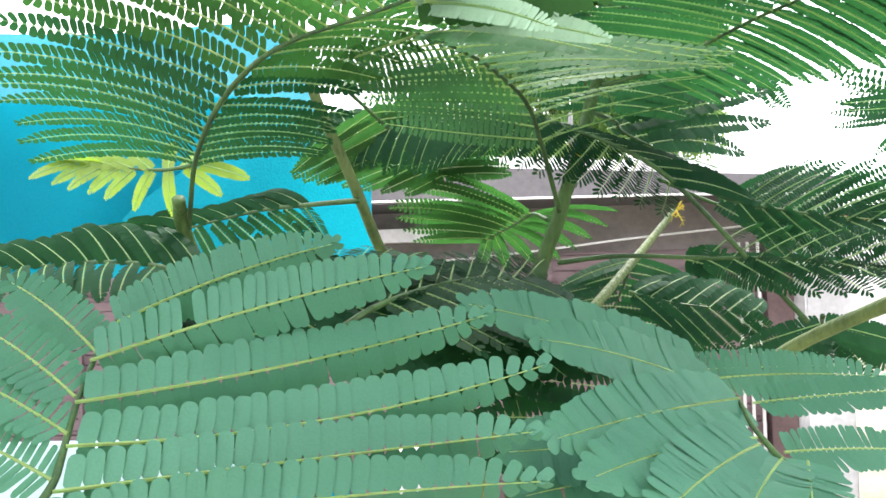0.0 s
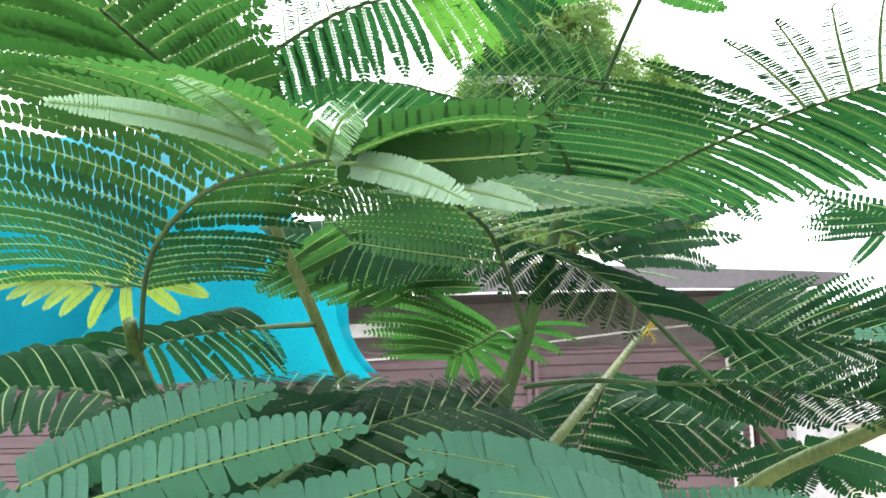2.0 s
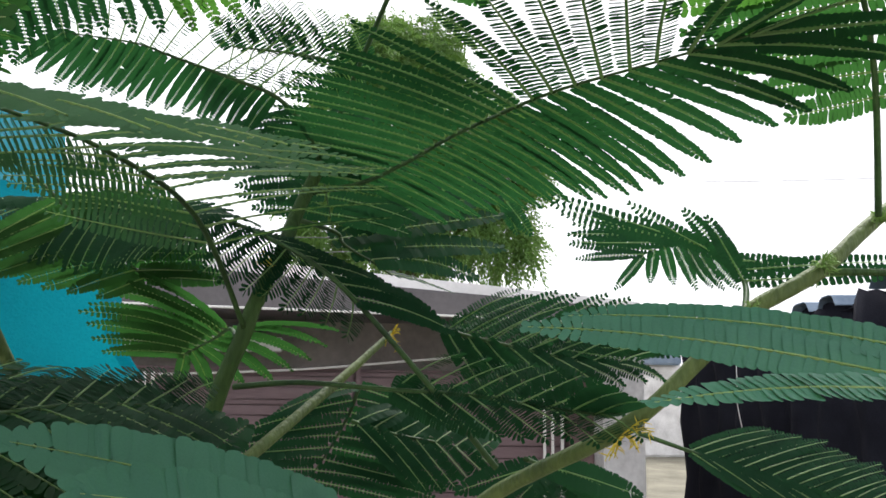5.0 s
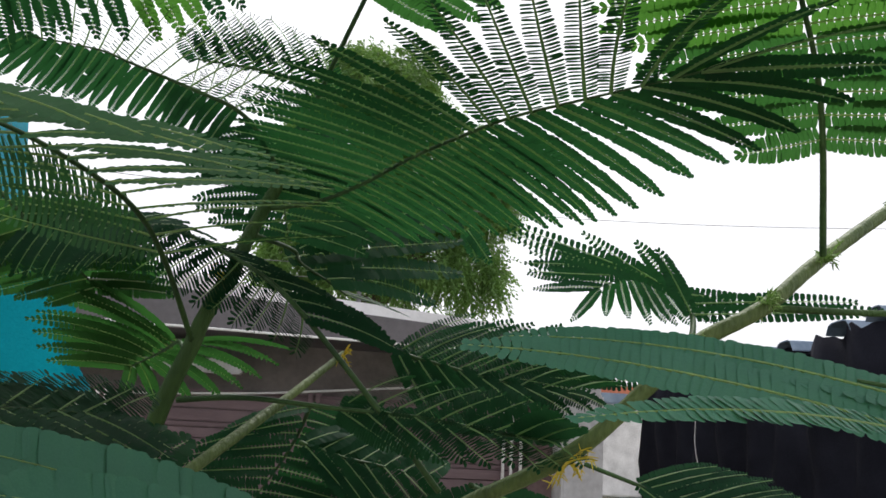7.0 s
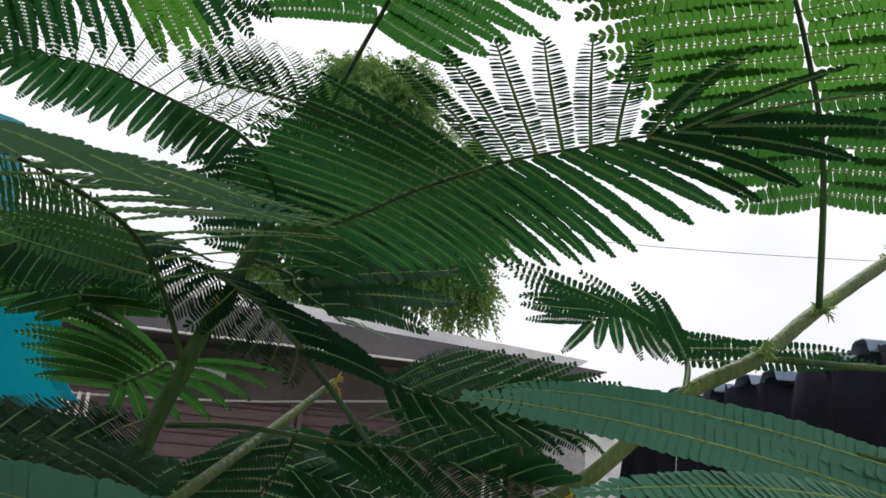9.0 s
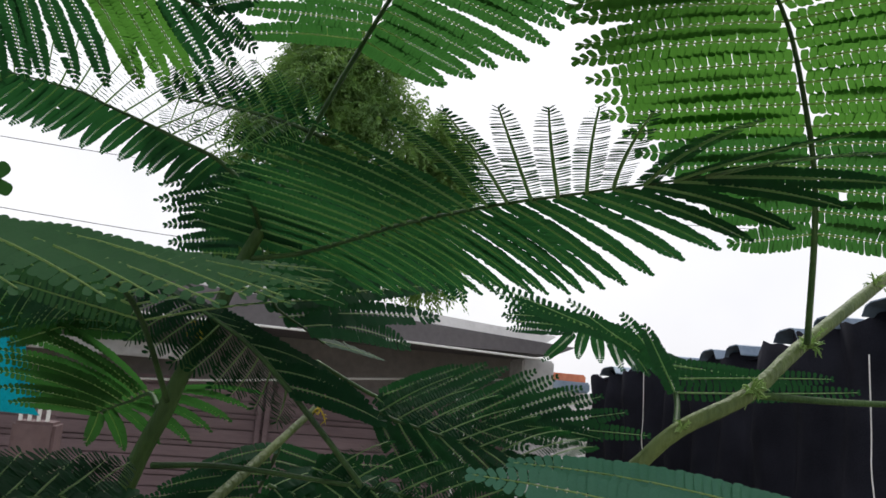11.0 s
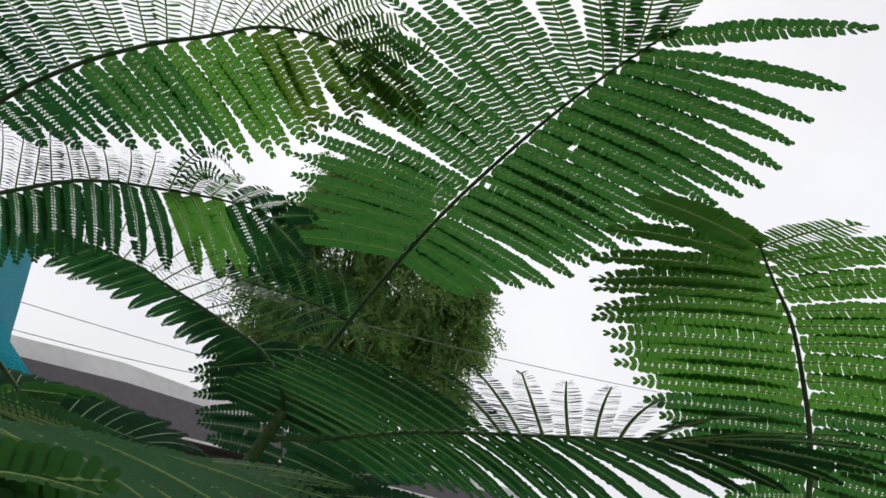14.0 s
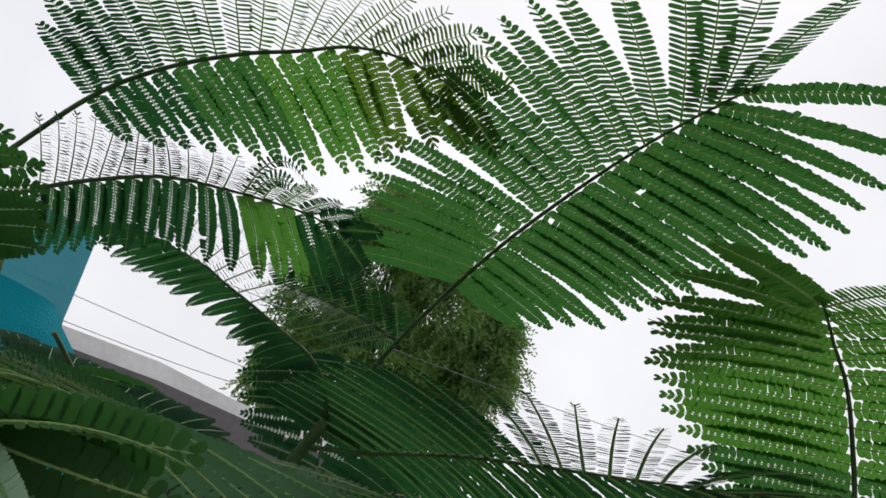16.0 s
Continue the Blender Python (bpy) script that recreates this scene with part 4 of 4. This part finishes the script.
# leaf V
leaf(tree, [(0.060, 0.815, 2.083), (0.010, 0.843, 2.083), (-0.040, 0.882, 2.083), (-0.105, 0.920, 2.075), (-0.159, 0.959, 2.067)], 1,
     [(0.011, 0.024, -0.026), (0.047, -0.014, -0.042), (-0.044, -0.000, -0.015)],
     [(-0.068, 0.096, 0.015), (-0.060, 0.095, 0.014), (-0.090, 0.055, 0.010)],
     9, 27, 0.008, mature, 0.12, (10, 10, 10), (40, 57, 60), long=1.05)
# leaf V low
leaf(tree, [(-0.046, 0.768, 2.020), (-0.096, 0.785, 2.035), (-0.154, 0.812, 2.040), (-0.216, 0.839, 2.039), (-0.266, 0.857, 2.038)], 0,
     [(-0.070, 0.092, 0.045), (-0.070, 0.083, 0.028), (-0.080, 0.055, 0.014)],
     [(-0.029, -0.020, -0.008), (0.018, -0.047, -0.028), (0.033, -0.056, -0.026)],
     10, 27, 0.0082, mature, 0.12, (30, 47, 50), (10, 10, 10), long=1.05)
# near leaf left
leaf_l = leaf(tree, [(0.14, 0.86, 1.75), (0.06, 0.60, 1.80), (0.010, 0.45, 1.88), (0.002, 0.434, 1.935), (0.004, 0.447, 1.955), (0.002, 0.466, 1.977), (-0.002, 0.499, 2.000), (-0.002, 0.524, 2.013)], 3,
     [(0, (0.1, 0, 0), 0), (1, (0.1, 0, 0), 0)], [(0, (0.1, 0, 0), 0), (1, (0.1, 0, 0), 0)], 0, 28, 0.0125, sky_sheen, 0.0)
# its long pinnae towards the middle, the lower leaflets of each folded back
for base, tip, rise in (((-0.003, 0.509, 2.005), (0.085, 0.562, 2.039), 0.02), ((-0.001, 0.484, 1.992), (0.133, 0.521, 2.026), 0.02), ((0.002, 0.465, 1.978), (0.161, 0.557, 2.002), -0.01),
                        ((0.005, 0.452, 1.964), (0.186, 0.531, 1.980), -0.03), ((0.005, 0.442, 1.950), (0.179, 0.511, 1.954), -0.01), ((0.002, 0.435, 1.936), (0.182, 0.495, 1.937), 0.0)):
    feather(leaf_l, base, tip, 28, 0.0128, sky_sheen, (0.12, -0.86, 0.46), (0, 0, rise), 1.04, 6, (-52, 0))
# and its short ones on the other side
for base, tip in (((-0.001, 0.489, 1.995), (-0.047, 0.506, 2.025)), ((0.001, 0.467, 1.980), (-0.050, 0.476, 2.012)), ((0.004, 0.455, 1.968), (-0.050, 0.461, 1.995)),
                  ((0.004, 0.445, 1.953), (-0.044, 0.447, 1.976))):
    feather(leaf_l, base, tip, 16, 0.0110, sky_sheen, (0.35, -0.70, 0.60), (0, 0, 0.03), 0.8, 30)
# near leaf right
leaf_r = leaf(tree, [(0.26, 1.02, 1.45), (0.285, 0.75, 1.78), (0.305, 0.575, 1.89), (0.303, 0.556, 1.921), (0.298, 0.568, 1.931), (0.298, 0.600, 1.938), (0.303, 0.640, 1.945), (0.306, 0.696, 1.949),
                     (0.295, 0.751, 1.956)], 3,
     [(0, (0.1, 0, 0), 0), (1, (0.1, 0, 0), 0)], [(0, (0.1, 0, 0), 0), (1, (0.1, 0, 0), 0)], 0, 28, 0.0125, sky_sheen, 0.0)
# broad pinnae spread like a hand towards the near side
for base, tip, size in (((0.303, 0.636, 1.946), (0.191, 0.540, 1.945), 0.0150), ((0.293, 0.576, 1.936), (0.206, 0.521, 1.932), 0.0150), ((0.291, 0.566, 1.935), (0.233, 0.508, 1.920), 0.0145),
                        ((0.298, 0.556, 1.930), (0.265, 0.510, 1.912), 0.0125), ((0.314, 0.567, 1.926), (0.301, 0.527, 1.901), 0.0120), ((0.305, 0.686, 1.943), (0.189, 0.609, 1.985), 0.0150),
                        ((0.303, 0.726, 1.955), (0.150, 0.637, 2.004), 0.0140),
                        ((0.251, 0.634, 1.920), (0.170, 0.600, 1.926), 0.0150), ((0.258, 0.625, 1.906), (0.178, 0.591, 1.905), 0.0150)):
    feather(leaf_r, base, tip, 26, size * 1.3, sky_sheen, (-0.10, -0.78, 0.60), (0, 0, 0.02), 1.7, 0)
# darker ones filling the gaps under the hand, shade put into their green
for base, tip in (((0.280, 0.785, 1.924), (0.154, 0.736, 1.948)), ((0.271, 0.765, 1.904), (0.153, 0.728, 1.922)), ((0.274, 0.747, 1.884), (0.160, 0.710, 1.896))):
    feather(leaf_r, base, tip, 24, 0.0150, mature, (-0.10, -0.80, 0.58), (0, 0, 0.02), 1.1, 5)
# thinner ones beyond, their leaflets standing apart
for base, tip in (((0.311, 0.637, 1.943), (0.426, 0.673, 1.943)), ((0.310, 0.587, 1.926), (0.401, 0.622, 1.917)), ((0.300, 0.690, 1.950), (0.430, 0.735, 1.942)), ((0.291, 0.736, 1.950), (0.414, 0.772, 1.946))):
    feather(leaf_r, base, tip, 24, 0.0125, sky_sheen, (-0.20, -0.78, 0.58), (0, 0, 0.01), 0.72, 34)
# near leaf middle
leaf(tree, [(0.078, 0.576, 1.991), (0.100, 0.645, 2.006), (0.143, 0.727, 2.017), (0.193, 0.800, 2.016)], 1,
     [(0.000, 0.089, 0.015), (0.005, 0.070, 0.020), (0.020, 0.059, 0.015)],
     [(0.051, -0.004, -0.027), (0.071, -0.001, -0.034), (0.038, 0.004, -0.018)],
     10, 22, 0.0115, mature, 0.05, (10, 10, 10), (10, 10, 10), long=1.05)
# near leaf far right
leaf_n = leaf(tree, [(0.619, 0.509, 2.014), (0.565, 0.494, 2.034), (0.545, 0.502, 2.035), (0.530, 0.508, 2.045), (0.518, 0.520, 2.049)], 1,
     [(-0.154, 0.055, 0.003), (-0.165, 0.061, 0.020), (-0.122, 0.049, 0.024)],
     [(0.058, -0.024, -0.036), (0.048, -0.058, -0.002), (0.027, -0.083, 0.022)],
     0, 40, 0.0135, sky_sheen, 0.12, (10, 10, 10), (10, 10, 10), long=1.05)
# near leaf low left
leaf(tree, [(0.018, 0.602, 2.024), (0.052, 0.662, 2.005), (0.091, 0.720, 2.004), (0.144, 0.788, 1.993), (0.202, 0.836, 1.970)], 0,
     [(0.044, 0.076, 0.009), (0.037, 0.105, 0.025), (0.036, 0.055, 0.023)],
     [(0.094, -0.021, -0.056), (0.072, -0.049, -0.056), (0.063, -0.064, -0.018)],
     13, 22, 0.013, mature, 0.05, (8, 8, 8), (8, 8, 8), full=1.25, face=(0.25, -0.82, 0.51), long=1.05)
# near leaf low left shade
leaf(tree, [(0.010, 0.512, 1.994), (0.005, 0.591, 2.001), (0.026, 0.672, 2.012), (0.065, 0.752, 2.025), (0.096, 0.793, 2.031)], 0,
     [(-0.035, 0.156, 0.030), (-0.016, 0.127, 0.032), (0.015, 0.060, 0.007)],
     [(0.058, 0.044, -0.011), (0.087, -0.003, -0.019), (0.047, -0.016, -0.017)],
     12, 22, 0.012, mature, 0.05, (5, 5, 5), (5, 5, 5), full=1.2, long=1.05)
# leaf over net
leaf(tree, [(0.030, 0.791, 2.181), (0.035, 0.690, 2.184), (0.034, 0.629, 2.193), (0.034, 0.577, 2.202), (0.032, 0.536, 2.203), (0.032, 0.496, 2.202)], 2,
     [(-0.105, 0.014, 0.010), (-0.130, 0.015, 0.029), (-0.083, 0.003, 0.026)],
     [(0.030, 0.050, 0.026), (0.040, 0.020, 0.034), (0.040, -0.006, 0.024)],
     9, 29, 0.0086, fresh, 0.12, (-55, -58, -60), (58, 20, -32), full=1.14, twist=(30, -30), long=1.05)
# E tip pinna
feather(leaf_e, (0.139, 0.444, 2.122), (0.208, 0.445, 2.133), 15, 0.0092, fresh, (0.038, -0.984, -0.172), (0.000, 0.000, 0.000), 1.2)
# E tip pinna lower
feather(leaf_e, (0.138, 0.440, 2.118), (0.208, 0.432, 2.117), 15, 0.008, fresh, (0.041, -0.986, 0.160), (0.000, 0.000, 0.000), 1.2)
# E closed pinna
feather(leaf_e, (0.139, 0.445, 2.119), (0.183, 0.405, 2.097), 40, 0.0045, pale_fold, (0.091, -0.989, -0.119), (0.000, 0.000, 0.030), 1.5)
# E closed pinna b
feather(leaf_e, (0.155, 0.442, 2.112), (0.203, 0.428, 2.099), 40, 0.004, pale_fold, (0.019, -0.995, -0.102), (0.000, 0.000, 0.030), 1.5)
# E closed pinna c
feather(leaf_e, (0.115, 0.450, 2.126), (0.081, 0.366, 2.118), 64, 0.0032, pale_fold, (0.329, -0.922, -0.203), (0.000, 0.000, 0.040), 1.5)
# E closed pinna d
feather(leaf_e, (0.108, 0.480, 2.132), (0.114, 0.362, 2.121), 72, 0.0042, pale_fold, (0.270, -0.940, -0.210), (0.000, 0.000, 0.030), 1.5)
# E closed pinna e
feather(leaf_e, (0.137, 0.440, 2.120), (0.158, 0.363, 2.112), 50, 0.0055, pale_fold, (0.148, -0.968, -0.203), (0.000, 0.000, 0.030), 1.5)
# N pinna
feather(leaf_n, (0.549, 0.508, 2.027), (0.379, 0.600, 2.059), 44, 0.0082, sky_sheen, (-0.423, -0.764, 0.487), (0.000, 0.000, 0.045), 1.5)
# N pinna upper
feather(leaf_n, (0.547, 0.516, 2.041), (0.400, 0.605, 2.065), 44, 0.0080, sky_sheen, (-0.438, -0.766, 0.470), (0.000, 0.000, 0.045), 1.5)
# N pinna lower
feather(leaf_n, (0.540, 0.490, 2.025), (0.388, 0.480, 2.028), 44, 0.0084, sky_sheen, (-0.406, -0.629, 0.663), (0.000, 0.000, 0.050), 1.5)
# short rounded tuft on the dark twig
for base, tip in (((0.346, 0.938, 2.028), (0.380, 0.936, 2.017)), ((0.350, 0.943, 2.022), (0.383, 0.939, 2.031))):
    feather(leaf_q, base, tip, 9, 0.0125, mature, (-0.22, -0.86, 0.46), (0, 0, 0.02), 1.3, 4)
# J long pinna
feather(leaf_q, (0.386, 1.058, 2.023), (0.590, 1.032, 2.006), 30, 0.01, mature, (-0.222, -0.857, 0.466), (0.000, 0.000, 0.020), 1.05)
